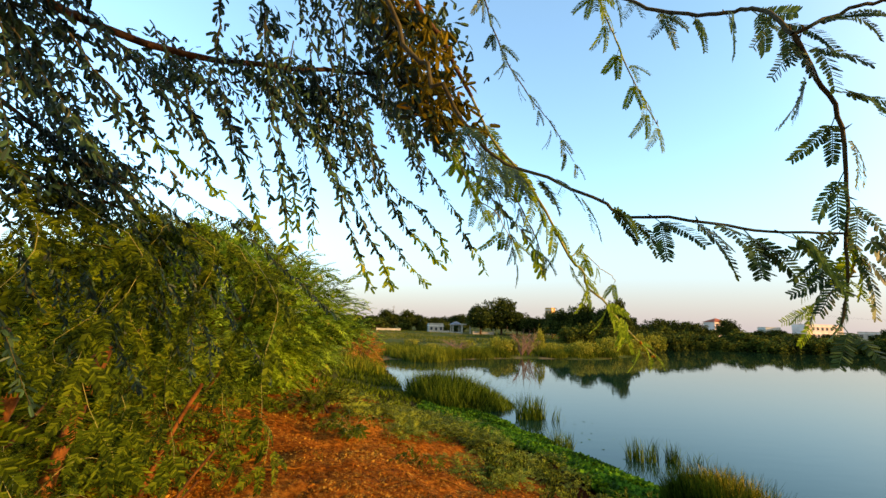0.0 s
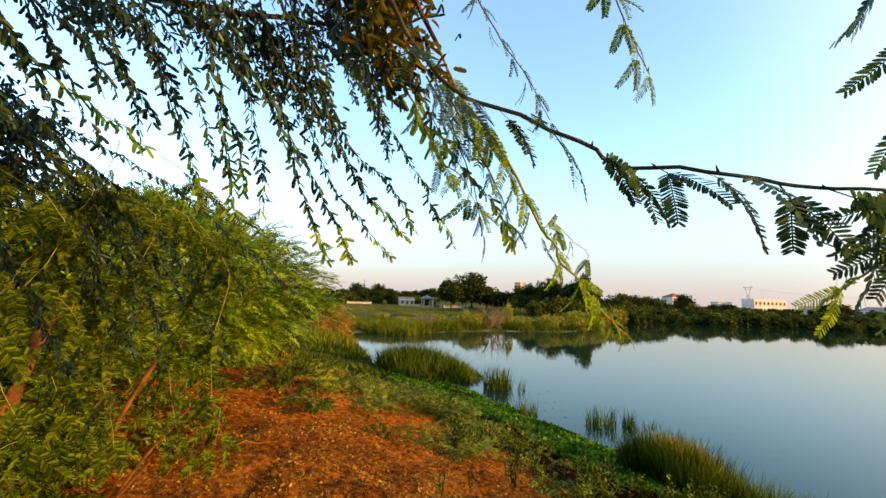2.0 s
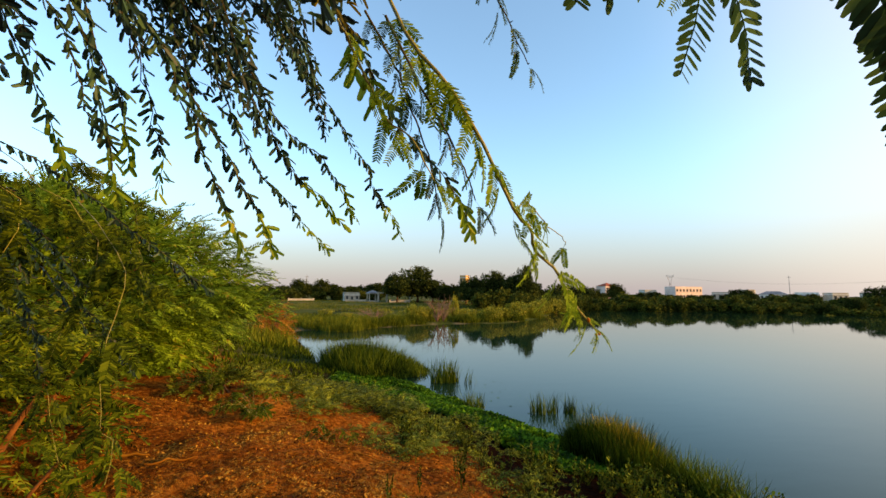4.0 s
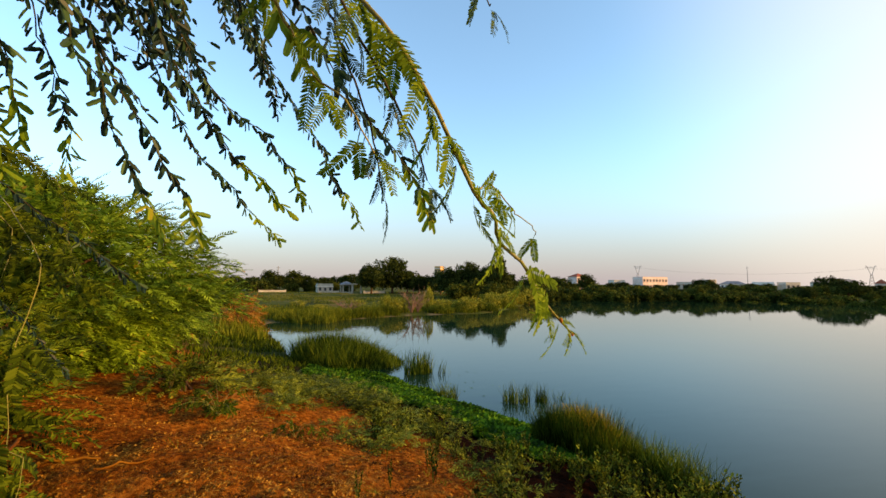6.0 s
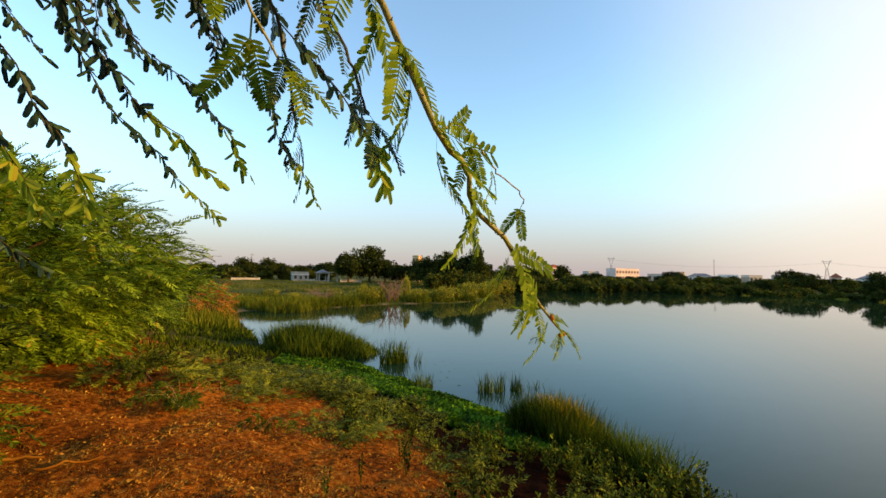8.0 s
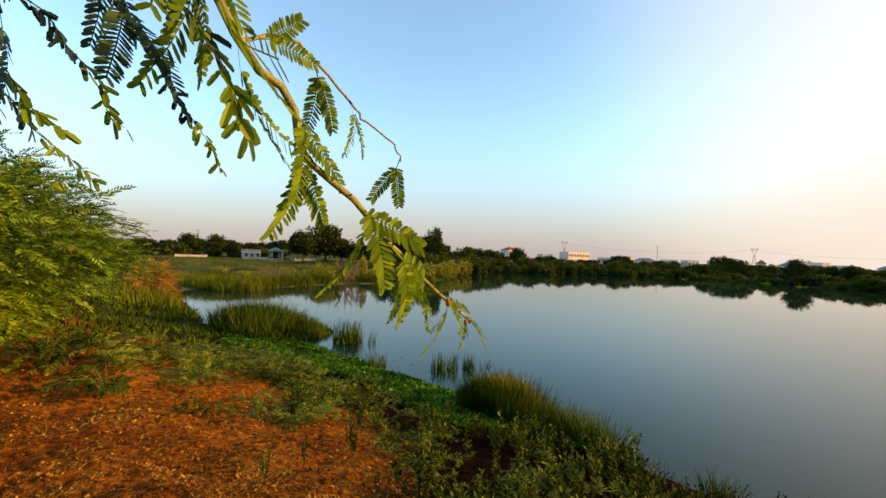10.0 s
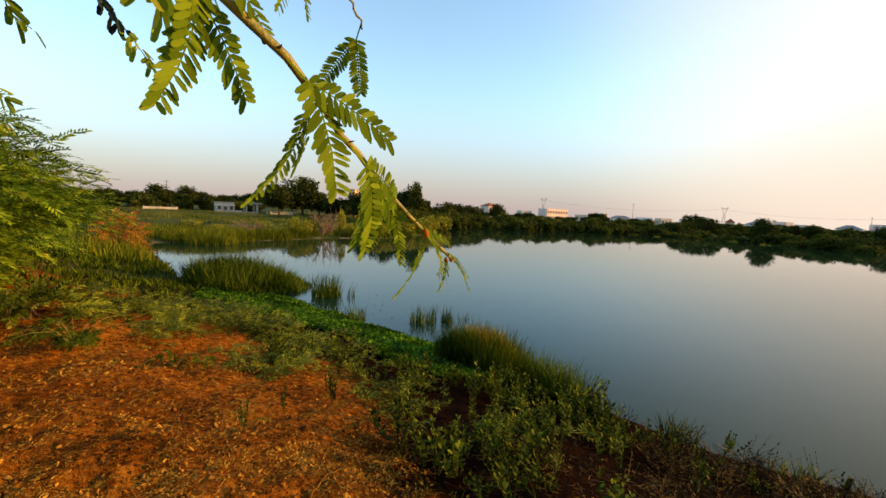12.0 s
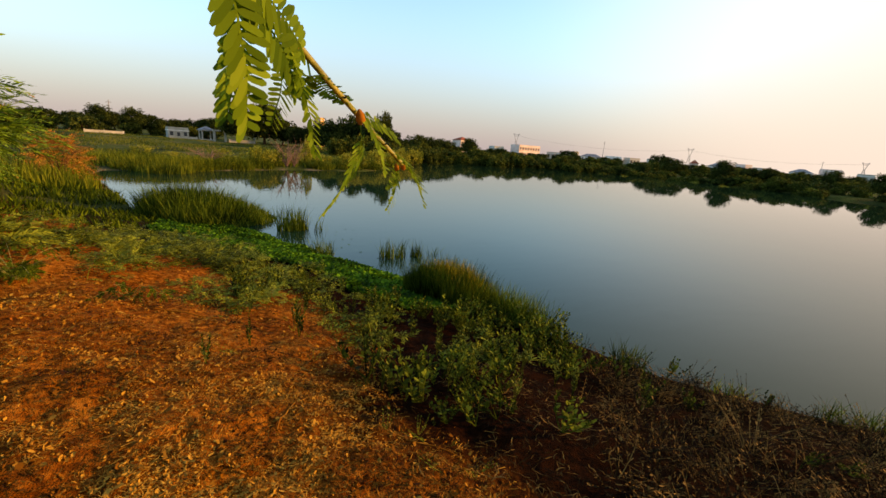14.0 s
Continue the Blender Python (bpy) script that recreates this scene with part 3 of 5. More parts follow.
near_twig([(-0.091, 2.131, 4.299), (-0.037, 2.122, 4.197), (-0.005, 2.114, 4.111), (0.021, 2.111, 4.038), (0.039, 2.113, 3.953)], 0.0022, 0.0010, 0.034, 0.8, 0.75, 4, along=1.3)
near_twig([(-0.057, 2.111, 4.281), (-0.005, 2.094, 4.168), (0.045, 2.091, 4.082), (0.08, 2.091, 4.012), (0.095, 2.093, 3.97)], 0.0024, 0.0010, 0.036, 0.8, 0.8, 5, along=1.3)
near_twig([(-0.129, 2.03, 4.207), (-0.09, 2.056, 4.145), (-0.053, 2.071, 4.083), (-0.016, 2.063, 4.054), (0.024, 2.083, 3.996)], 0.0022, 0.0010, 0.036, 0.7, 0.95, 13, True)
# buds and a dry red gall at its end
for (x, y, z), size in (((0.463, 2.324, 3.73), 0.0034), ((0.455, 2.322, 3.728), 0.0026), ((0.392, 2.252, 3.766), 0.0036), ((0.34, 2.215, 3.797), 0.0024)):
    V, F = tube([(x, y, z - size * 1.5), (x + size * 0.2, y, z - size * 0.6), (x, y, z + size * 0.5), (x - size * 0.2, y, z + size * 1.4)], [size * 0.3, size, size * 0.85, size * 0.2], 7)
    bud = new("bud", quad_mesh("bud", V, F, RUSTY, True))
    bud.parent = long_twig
# the branch across the upper right, and the one that rises past it
near_twig([(-0.114, 1.623, 4.04), (-0.075, 1.593, 3.978), (-0.041, 1.574, 3.956), (0.017, 1.548, 3.92), (0.037, 1.547, 3.906), (0.074, 1.518, 3.895), (0.113, 1.505, 3.886), (0.14, 1.496, 3.881), (0.181, 1.483, 3.879)], 0.0019, 0.0010, 0.022, 0.45, 0.76, 6)
near_twig([(0.132, 1.454, 4.027), (0.152, 1.46, 3.994), (0.167, 1.464, 3.963), (0.177, 1.474, 3.918), (0.181, 1.483, 3.881), (0.182, 1.49, 3.842), (0.178, 1.496, 3.81)], 0.0019, 0.0009, 0.019, 0.2, 0.66, 7)
near_twig([(0.132, 1.454, 4.027), (0.17, 1.44, 4.04), (0.21, 1.43, 4.035), (0.25, 1.42, 4.02)], 0.0016, 0.0008, 0.02, 0.3, 0.6, 8)
near_twig([(0.181, 1.483, 3.879), (0.20, 1.50, 3.862), (0.215, 1.525, 3.846), (0.22, 1.56, 3.832)], 0.0016, 0.0007, 0.02, 0.5, 0.58, 9, True)
near_twig([(0.066, 1.664, 4.271), (0.111, 1.608, 4.183), (0.142, 1.549, 4.126), (0.152, 1.506, 4.096), (0.132, 1.454, 4.027)], 0.0022, 0.0018, 0.03, 0.7, 0.65, 12)
near_twig([(0.066, 1.664, 4.271), (0.10, 1.72, 4.29), (0.131, 1.753, 4.265), (0.153, 1.758, 4.209), (0.181, 1.766, 4.156), (0.201, 1.766, 4.114)], 0.0015, 0.0007, 0.026, 0.9, 0.62, 10, True)
near_twig([(-0.10, 1.82, 4.5), (-0.036, 1.888, 4.354), (0.028, 1.933, 4.274), (0.085, 1.954, 4.212), (0.136, 1.973, 4.141)], 0.0016, 0.0007, 0.026, 0.8, 0.62, 11)


def hanging_twig(points, gap, droop, size, seed, templates):
    """A farther twig: its stem and one mesh of foliage."""
    gen = np.random.default_rng(seed)
    line = smooth_path(points, 16)
    line[1:] += gen.normal(0, 0.006, line[1:].shape)
    stem = tube(line, np.linspace(0.0026, 0.0008, 16), 4)
    P, D = leaf_places(line, gap, droop, gen, 0.03, 0.85)
    return stem, leaf_cloud(templates, P, D, size, gen)


def twig_part(made, tone):
    """Hangs a twig on the tree; its last leaves are young and pale."""
    (V, F), (W, G) = made
    tw = part("twig", V, F, TWIG, mesquite)
    low = W[G[:, 0], 2] < W[:, 2].min() + 0.13
    for name, keep, leaf in (("foliage", ~low, tone), ("tip", low, LEAF_YOUNG_LIT)):
        ob = new(name, quad_mesh(name, W, G[keep], leaf))
        ob.parent = tw


# single twigs that stand out against the sky, with fresh green ends
for i, line in enumerate((
        [(-0.75, 2.5, 4.75), (-0.659, 2.515, 4.523), (-0.578, 2.56, 4.427), (-0.514, 2.594, 4.305), (-0.441, 2.62, 4.17), (-0.364, 2.626, 4.037), (-0.304, 2.607, 3.924)],
        [(-0.72, 2.7, 4.95), (-0.648, 2.729, 4.71), (-0.586, 2.842, 4.583), (-0.531, 2.936, 4.443), (-0.451, 3.0, 4.247), (-0.327, 3.042, 4.109), (-0.205, 3.081, 3.976)],
        [(-0.6, 2.66, 4.95), (-0.531, 2.685, 4.666), (-0.445, 2.747, 4.529), (-0.343, 2.807, 4.352), (-0.215, 2.847, 4.258), (-0.145, 2.873, 4.162), (-0.102, 2.896, 4.068)],
        [(-0.45, 2.7, 5.0), (-0.412, 2.726, 4.76), (-0.304, 2.836, 4.648), (-0.22, 2.913, 4.494), (-0.107, 2.983, 4.357), (-0.02, 3.036, 4.193), (0.081, 3.062, 4.035)],
        [(-0.75, 2.48, 4.7), (-0.734, 2.5, 4.469), (-0.7, 2.529, 4.345), (-0.671, 2.572, 4.298), (-0.676, 2.606, 4.207), (-0.668, 2.633, 4.137)],
        [(-0.7, 2.5, 4.8), (-0.691, 2.572, 4.51), (-0.67, 2.639, 4.421), (-0.665, 2.691, 4.319), (-0.658, 2.733, 4.218), (-0.657, 2.764, 4.106)],
        [(-0.87, 2.3, 4.85), (-0.852, 2.314, 4.675), (-0.867, 2.419, 4.503), (-0.839, 2.526, 4.308), (-0.793, 2.608, 4.105)],
        [(-0.72, 2.3, 4.85), (-0.719, 2.345, 4.643), (-0.724, 2.444, 4.481), (-0.704, 2.549, 4.259), (-0.676, 2.613, 4.047)],
        [(-0.7, 2.28, 4.7), (-0.646, 2.325, 4.533), (-0.545, 2.452, 4.369), (-0.476, 2.545, 4.162), (-0.372, 2.609, 3.904)],
        [(-0.5, 2.35, 4.8), (-0.457, 2.403, 4.611), (-0.39, 2.545, 4.374), (-0.265, 2.636, 4.15), (-0.125, 2.669, 4.007)],
        [(-1.1, 2.1, 4.5), (-0.993, 2.14, 4.351), (-0.938, 2.221, 4.283), (-0.878, 2.287, 4.23), (-0.807, 2.353, 4.169)],
        [(-0.33, 2.0, 4.7), (-0.25, 2.03, 4.5), (-0.19, 2.08, 4.36), (-0.12, 2.12, 4.24), (-0.06, 2.15, 4.15)],
        [(-0.32, 2.3, 4.75), (-0.247, 2.343, 4.531), (-0.135, 2.361, 4.425), (-0.045, 2.38, 4.279), (0.089, 2.375, 4.093), (0.166, 2.331, 3.957)])):
    twig_part(hanging_twig(line, 0.0115, 0.4, 0.8, 21 + i, FOLDED), LEAF_SUNLIT if i == 11 else LEAF_NEAR)

# the drooping mass under each limb
mass_gen = np.random.default_rng(33)
for key, count, span, low in (("left", 70, (0.1, 1.0), 0.5), ("over", 34, (0.1, 0.8), 0.4), ("high", 58, (0.1, 1.0), 0.6), ("low", 60, (0.02, 1.0), 0.85), ("low_up", 44, (0.15, 1.0), 0.75)):
    line = BOUGHS[key]
    stems, clouds = [], []
    for i in range(count):
        a = line[int(mass_gen.uniform(*span) * (len(line) - 1))]
        a = a + mass_gen.normal(0, 0.05, 3)
        fall = mass_gen.uniform(0.45, 1.25) * low
        sway = np.array([mass_gen.normal(0.58, 0.2), mass_gen.normal(0.2, 0.2), 0]) * fall
        b = a + sway * 0.6 + np.array([0, 0, -0.35 * fall])
        c = a + sway * 1.25 + np.array([0, 0, -fall])
        if c[0] > -0.22 and c[1] < 3.4:
            continue
        s, f = hanging_twig([a, b, c], mass_gen.uniform(0.011, 0.016), 0.4, 0.8, 100 + i + 97 * len(key), FOLDED)
        stems.append(s)
        clouds.append(f)
    V, F = joined(stems)
    tw = part("twig", V, F, TWIG, mesquite)
    cut = len(clouds) // 3 if key == "over" else 0
    for group, tone in ((clouds[cut:], LEAF_NEAR), (clouds[:cut], LEAF_SUNLIT)):
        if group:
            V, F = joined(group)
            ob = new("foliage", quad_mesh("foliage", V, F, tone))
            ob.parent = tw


# close tufts of leaves on the limbs, almost black with the shade in LEAF_NEAR
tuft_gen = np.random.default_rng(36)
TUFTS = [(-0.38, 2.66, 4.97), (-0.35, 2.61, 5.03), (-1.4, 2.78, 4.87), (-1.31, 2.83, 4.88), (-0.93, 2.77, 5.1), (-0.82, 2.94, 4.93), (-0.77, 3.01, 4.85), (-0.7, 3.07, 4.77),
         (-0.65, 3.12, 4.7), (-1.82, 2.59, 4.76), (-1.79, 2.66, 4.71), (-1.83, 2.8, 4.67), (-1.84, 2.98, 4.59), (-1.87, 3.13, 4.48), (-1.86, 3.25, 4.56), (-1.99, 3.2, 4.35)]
SUNLIT_TUFTS = [(-0.2, 1.789, 4.32), (-0.179, 1.798, 4.279), (-0.158, 1.806, 4.236), (-0.138, 1.807, 4.2), (-0.118, 1.808, 4.16), (-0.141, 1.832, 4.157), (-0.185, 1.841, 4.254)]


def tuft(a, n, wide, tone, size=0.9):
    """A close bunch of hanging leaves round a."""
    P = a + tuft_gen.normal(0, 1, (n, 3)) * np.array([0.075, 0.075, 0.06]) * wide
    P[:, 0] += 0.5 * (a[2] - P[:, 2])
    D = unit(tuft_gen.normal(0, 0.6, (n, 3)) + np.array([0.35, 0.1, -0.6]))
    V, F = leaf_cloud(FOLDED, P, D, size, tuft_gen)
    part("foliage", V, F, tone, mesquite)


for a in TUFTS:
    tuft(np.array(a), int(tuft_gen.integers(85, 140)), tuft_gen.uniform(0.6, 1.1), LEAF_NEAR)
# tufts of the sunlit patch, gold by leaf colour, with darker ones behind
for a in SUNLIT_TUFTS:
    tuft(np.array(a), 40, tuft_gen.uniform(0.3, 0.4), LEAF_SUNLIT, 0.55)
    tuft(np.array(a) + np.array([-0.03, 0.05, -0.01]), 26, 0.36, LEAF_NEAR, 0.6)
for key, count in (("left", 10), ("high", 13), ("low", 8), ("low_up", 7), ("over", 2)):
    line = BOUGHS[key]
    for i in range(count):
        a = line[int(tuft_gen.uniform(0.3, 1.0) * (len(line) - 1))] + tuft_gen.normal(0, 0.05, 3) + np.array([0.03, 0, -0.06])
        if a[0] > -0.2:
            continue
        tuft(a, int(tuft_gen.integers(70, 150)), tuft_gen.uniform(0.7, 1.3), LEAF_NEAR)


# unseen crown added over and behind the path to shade the foliage ahead
shade_crown_gen = np.random.default_rng(34)
n = 8500
q = unit(shade_crown_gen.normal(0, 1, (n, 3))) * shade_crown_gen.random((n, 1)) ** 0.45
P = q * np.array([3.0, 2.0, 1.0]) + np.array([0.2, -0.1, 6.25])
P[:, 2] += 0.5 * rough_noise(P[:, 0], P[:, 1], 0.9, 2, 41)
D = unit(shade_crown_gen.normal(0, 0.6, (n, 3)) + np.array([0.2, 0.2, -0.6]))
V, F = leaf_cloud(BROAD, P, D, 2.0, shade_crown_gen)
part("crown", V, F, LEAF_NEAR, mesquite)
# limbs out of sight, added to carry that shading crown
limb("back", [(-2.35, 0.1, 3.9), (-1.9, -0.5, 5.0), (-0.9, -1.1, 5.8), (0.6, -1.4, 6.2)], 0.06, 0.012)
limb("back_left", [(-2.0, 0.7, 4.7), (-1.3, 0.1, 5.5), (-0.3, -0.2, 6.0), (1.2, -0.3, 6.3)], 0.04, 0.010)

# ---- bushes on the bank ----
def plume(g2, length, leaf, ranks):
    """A leafy shoot along +y: narrow feathers in two flat ranks, arching over."""
    V, F = [], []

    def spine(u):
        return np.array([0.04 * length * math.sin(3 * u + 1), length * u, length * (0.16 * u - 0.42 * u * u)])

    for i in range(ranks):
        u = (i + 0.5) / ranks
        for sgn in (-1, 1):
            a = radians(g2.uniform(42, 68) - 18 * u)
            d = unit(np.array([sgn * math.sin(a), math.cos(a), g2.uniform(-0.34, -0.02)]))
            side = unit(np.array([d[1], -d[0], g2.uniform(-0.25, 0.25)]))
            n = len(V)
            V += diamond(spine(u), d, side, leaf * g2.uniform(0.75, 1.2) * (1.15 - 0.5 * u), leaf * g2.uniform(0.21, 0.31))
            F.append((n, n + 1, n + 2, n + 3))
    w = 0.004
    for i in range(3):
        p0, p1 = spine(i / 3), spine((i + 1) / 3)
        n = len(V)
        V += [p0 - (w, 0, 0), p0 + (w, 0, 0), p1 + (w, 0, 0), p1 - (w, 0, 0)]
        F.append((n, n + 1, n + 2, n + 3))
    return np.array(V, float), np.array(F)


def bush(name, centre, rx, ry, tall, sprays, label, seed, material, leaf_size=0.09, spray_len=0.34, ranks=9, group="", stems=9, category="bush", lean=(0, 0), clear=0.0):
    """A domed thicket: arching stems and many short leafy sprays, denser at the skin."""
    gen = np.random.default_rng(seed)
    cx, cy = centre
    z0 = float(height(cx, cy)) - 0.05
    e = thing(name, (cx, cy, z0), label, category, group)
    wood = []
    for i in range(stems):
        a = gen.uniform(0, 2 * math.pi)
        r = gen.uniform(0.45, 0.9)
        tip = np.array([cx + math.cos(a) * rx * r, cy + math.sin(a) * ry * r, z0 + tall * gen.uniform(0.35, 0.85)])
        mid = np.array([cx + math.cos(a) * rx * r * 0.35, cy + math.sin(a) * ry * r * 0.35, z0 + tall * gen.uniform(0.45, 0.8)])
        base = np.array([cx + gen.normal(0, 0.12 * rx), cy + gen.normal(0, 0.12 * ry), z0])
        line = bezier(base, mid, tip, 9)
        V, F = tube(line, np.linspace(0.02 + 0.012 * tall, 0.008, 9), 6)
        part("stem", V, F, BARK, e, smooth=True)
    u = gen.uniform(-0.06, 1, sprays)
    u = np.where(u > 0, 1 - (1 - np.abs(u)) ** 1.55, u)
    th = gen.uniform(0, 2 * math.pi, sprays)
    r = np.where(gen.random(sprays) < 0.7, gen.uniform(0.84, 1.0, sprays), gen.uniform(0.45, 0.9, sprays))
    bump = 1 + (0.24 - 0.12 * u) * rough_noise(th * rx * 0.8 + 31, u * tall * 1.3 + 7, 1.1, 3, seed)
    # leafy shelves with gaps under them
    bump += 0.075 * np.sin(2 * math.pi * (u * tall / 0.62 + 1.6 * rough_noise(th * rx + 3, u * tall, 1.6, 2, seed + 50)))
    bump = np.minimum(bump, 1.06)
    flat = np.clip(1 - np.clip(u, 0, 1) ** 2.5, 0, 1) ** 0.48
    C = np.stack([np.cos(th) * flat * rx * r * bump, np.sin(th) * flat * ry * r * bump, u * tall * r * bump], -1)
    C[:, 0] += lean[0] * np.clip(u, 0, 1)
    C[:, 1] += lean[1] * np.clip(u, 0, 1)
    C += np.array([cx, cy, z0])
    ground_z = height(C[:, 0], C[:, 1])
    C[:, 2] = np.maximum(C[:, 2], ground_z + 0.08)
    # the crown arches over open ground on its water side
    rise = clear * soft(0.35, 0.8, (C[:, 0] - cx) / rx)
    under = C[:, 2] - ground_z < rise
    C[under] = np.array([cx, cy, 0]) + (C[under] - np.array([cx, cy, 0])) * np.array([0.6, 0.7, 1.0])
    outward = unit(np.stack([np.cos(th) * flat, np.sin(th) * flat, 0.25 + 0.6 * u], -1) + gen.normal(0, 0.4, (sprays, 3)))
    outward[:, 0] += 0.12
    outward[:, 2] -= 0.36
    outward = unit(outward)
    # each spray: a flat plume, leaves in two ranks along a drooping twig
    pieces = []
    for k in range(6):
        g2 = np.random.default_rng(seed * 7 + k)
        V, F = plume(g2, spray_len, leaf_size, ranks)
        m = np.arange(sprays) % 6 == k
        M = frames_along(outward[m], twist=gen.normal(0, 0.4, m.sum())) * gen.uniform(0.7, 1.35, (m.sum(), 1, 1))
        pieces.append(spread(V, F, M, C[m]))
    V, F = joined(pieces)
    part("crown", V, F, material, e)
    return e


bush("mesquite_bush", (-7.4, 13.0), 5.1, 4.3, 3.85, 7600, "big domed mesquite thicket on red earth", 1, LEAF_BUSH, 0.14, 0.55, 12, "bank thickets", 14, clear=1.6)
bush("mesquite_bush", (-2.6, 10.1), 0.8, 0.6, 0.4, 110, "low grey-green mesquite growth at the thicket's foot", 2, LEAF_CREEP, 0.10, 0.35, 9, "bank thickets", 5)
bush("mesquite_bush", (-6.1, 9.4), 1.3, 1.1, 1.2, 480, "low mesquite growth at the thicket's foot", 7, LEAF_BUSH, 0.10, 0.45, 11, "bank thickets", 7)
# the next two bushes carry the tree's shade in their leaf colour
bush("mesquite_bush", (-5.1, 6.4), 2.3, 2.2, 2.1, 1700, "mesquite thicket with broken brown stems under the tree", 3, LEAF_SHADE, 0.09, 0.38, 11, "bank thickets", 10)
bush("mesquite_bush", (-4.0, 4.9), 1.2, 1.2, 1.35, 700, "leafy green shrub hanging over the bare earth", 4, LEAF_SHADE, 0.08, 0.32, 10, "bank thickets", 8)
bush("mesquite_bush", (-9.5, 22.0), 4.0, 5.0, 3.2, 1500, "mesquite thicket farther along the bank", 5, LEAF_BUSH, 0.16, 0.8, 9, "bank thickets", 8)
bush("dry_bush", (-5.6, 31.5), 1.1, 1.6, 2.3, 450, "dried orange-brown bush at the inlet's edge", 6, RUSTY, 0.14, 0.7, 8, "", 8)


SHOOT_MESHES = [quad_mesh("leaf", V, F, LEAF_SHOOT) for V, F in FINE]


def single_leaves(line, gap, droop, size, gen, parent):
    """Leaves along a shoot, each a part of its own."""
    P, D = leaf_places(line, gap, droop, gen, 0.1)
    M = frames_along(D, unit(np.tile([0.3, -0.6, 0.7], (len(P), 1)) + gen.normal(0, 0.35, (len(P), 3))))
    for i in range(len(P)):
        ob = new("leaf", SHOOT_MESHES[int(gen.integers(0, len(SHOOT_MESHES)))])
        ob.parent = parent
        k = size * gen.uniform(0.8, 1.2)
        ob.matrix_basis = Matrix([[M[i, r, c] * k for c in range(3)] + [P[i, r]] for r in range(3)] + [[0, 0, 0, 1]])


# leafy shoots that hang from the low limb in front of the thicket
shoot_gen = np.random.default_rng(35)
for i in range(13):
    a = BOUGHS["low"][int(shoot_gen.uniform(0.45, 1.0) * 21)] + shoot_gen.normal(0, 0.12, 3) + np.array([0.12, 0, -0.05])
    fall = shoot_gen.uniform(0.5, 1.35)
    c = a + np.array([shoot_gen.normal(0.4, 0.3), shoot_gen.normal(-0.05, 0.25), -fall])
    c[2] = max(c[2], float(height(c[0], c[1])) + 0.75)
    line = smooth_path([a, a + (c - a) * np.array([0.8, 0.7, 0.3]) + shoot_gen.normal(0, 0.06, 3), a + (c - a) * np.array([0.8, 0.9, 0.7]) + shoot_gen.normal(0, 0.06, 3), c], 16)
    line[1:] += shoot_gen.normal(0, 0.008, line[1:].shape)
    V, F = tube(line, np.linspace(0.0018, 0.0007, 16), 5)
    tw = part("shoot", V, F, TWIG_YOUNG, mesquite, "green-yellow hanging leafy shoot")
    single_leaves(line, 0.06, 0.5, 2.1, shoot_gen, tw)


def leafy_shrub(x, y, shoots, spread_r, tall, seed, label):
    """A young mesquite: arching shoots from one root, full twice-feathered leaves."""
    gen = np.random.default_rng(seed)
    z = float(height(x, y))
    e = thing("mesquite_seedling", (x, y, z), label, "shrub", "young mesquites")
    for i in range(shoots):
        a = gen.uniform(0, 2 * math.pi)
        r = spread_r * gen.uniform(0.4, 1.0)
        tip = np.array([x + math.cos(a) * r, y + math.sin(a) * r, z + tall * gen.uniform(0.35, 0.9)])
        line = bezier((x, y, z - 0.02), (x + math.cos(a) * r * 0.4, y + math.sin(a) * r * 0.4, z + tall * gen.uniform(0.8, 1.2)), tip, 12)
        line[:, 2] = np.maximum(line[:, 2], height(line[:, 0], line[:, 1]) + 0.01)
        V, F = tube(line, np.linspace(0.0036, 0.001, 12), 5)
        st = part("shoot", V, F, TWIG_YOUNG, e)
        single_leaves(line, 0.065, 0.3, 1.8, gen, st)
    return e


leafy_shrub(-3.0, 4.1, 22, 0.7, 0.85, 61, "young mesquite with fresh green leaves under the tree")
leafy_shrub(-3.5, 5.9, 16, 0.7, 0.7, 62, "young mesquite sprawling on red earth")
leafy_shrub(-3.7, 4.6, 22, 0.8, 1.1, 63, "young mesquite with olive leaves under the tree")
leafy_shrub(-2.65, 9.8, 8, 0.35, 0.55, 64, "small bright mesquite seedling on bare earth")
leafy_shrub(-1.65, 8.8, 13, 0.8, 0.4, 65, "mesquite seedling sprawling on bare earth")
leafy_shrub(-0.45, 8.1, 5, 0.5, 0.32, 66, "mesquite seedling arching over bare earth")


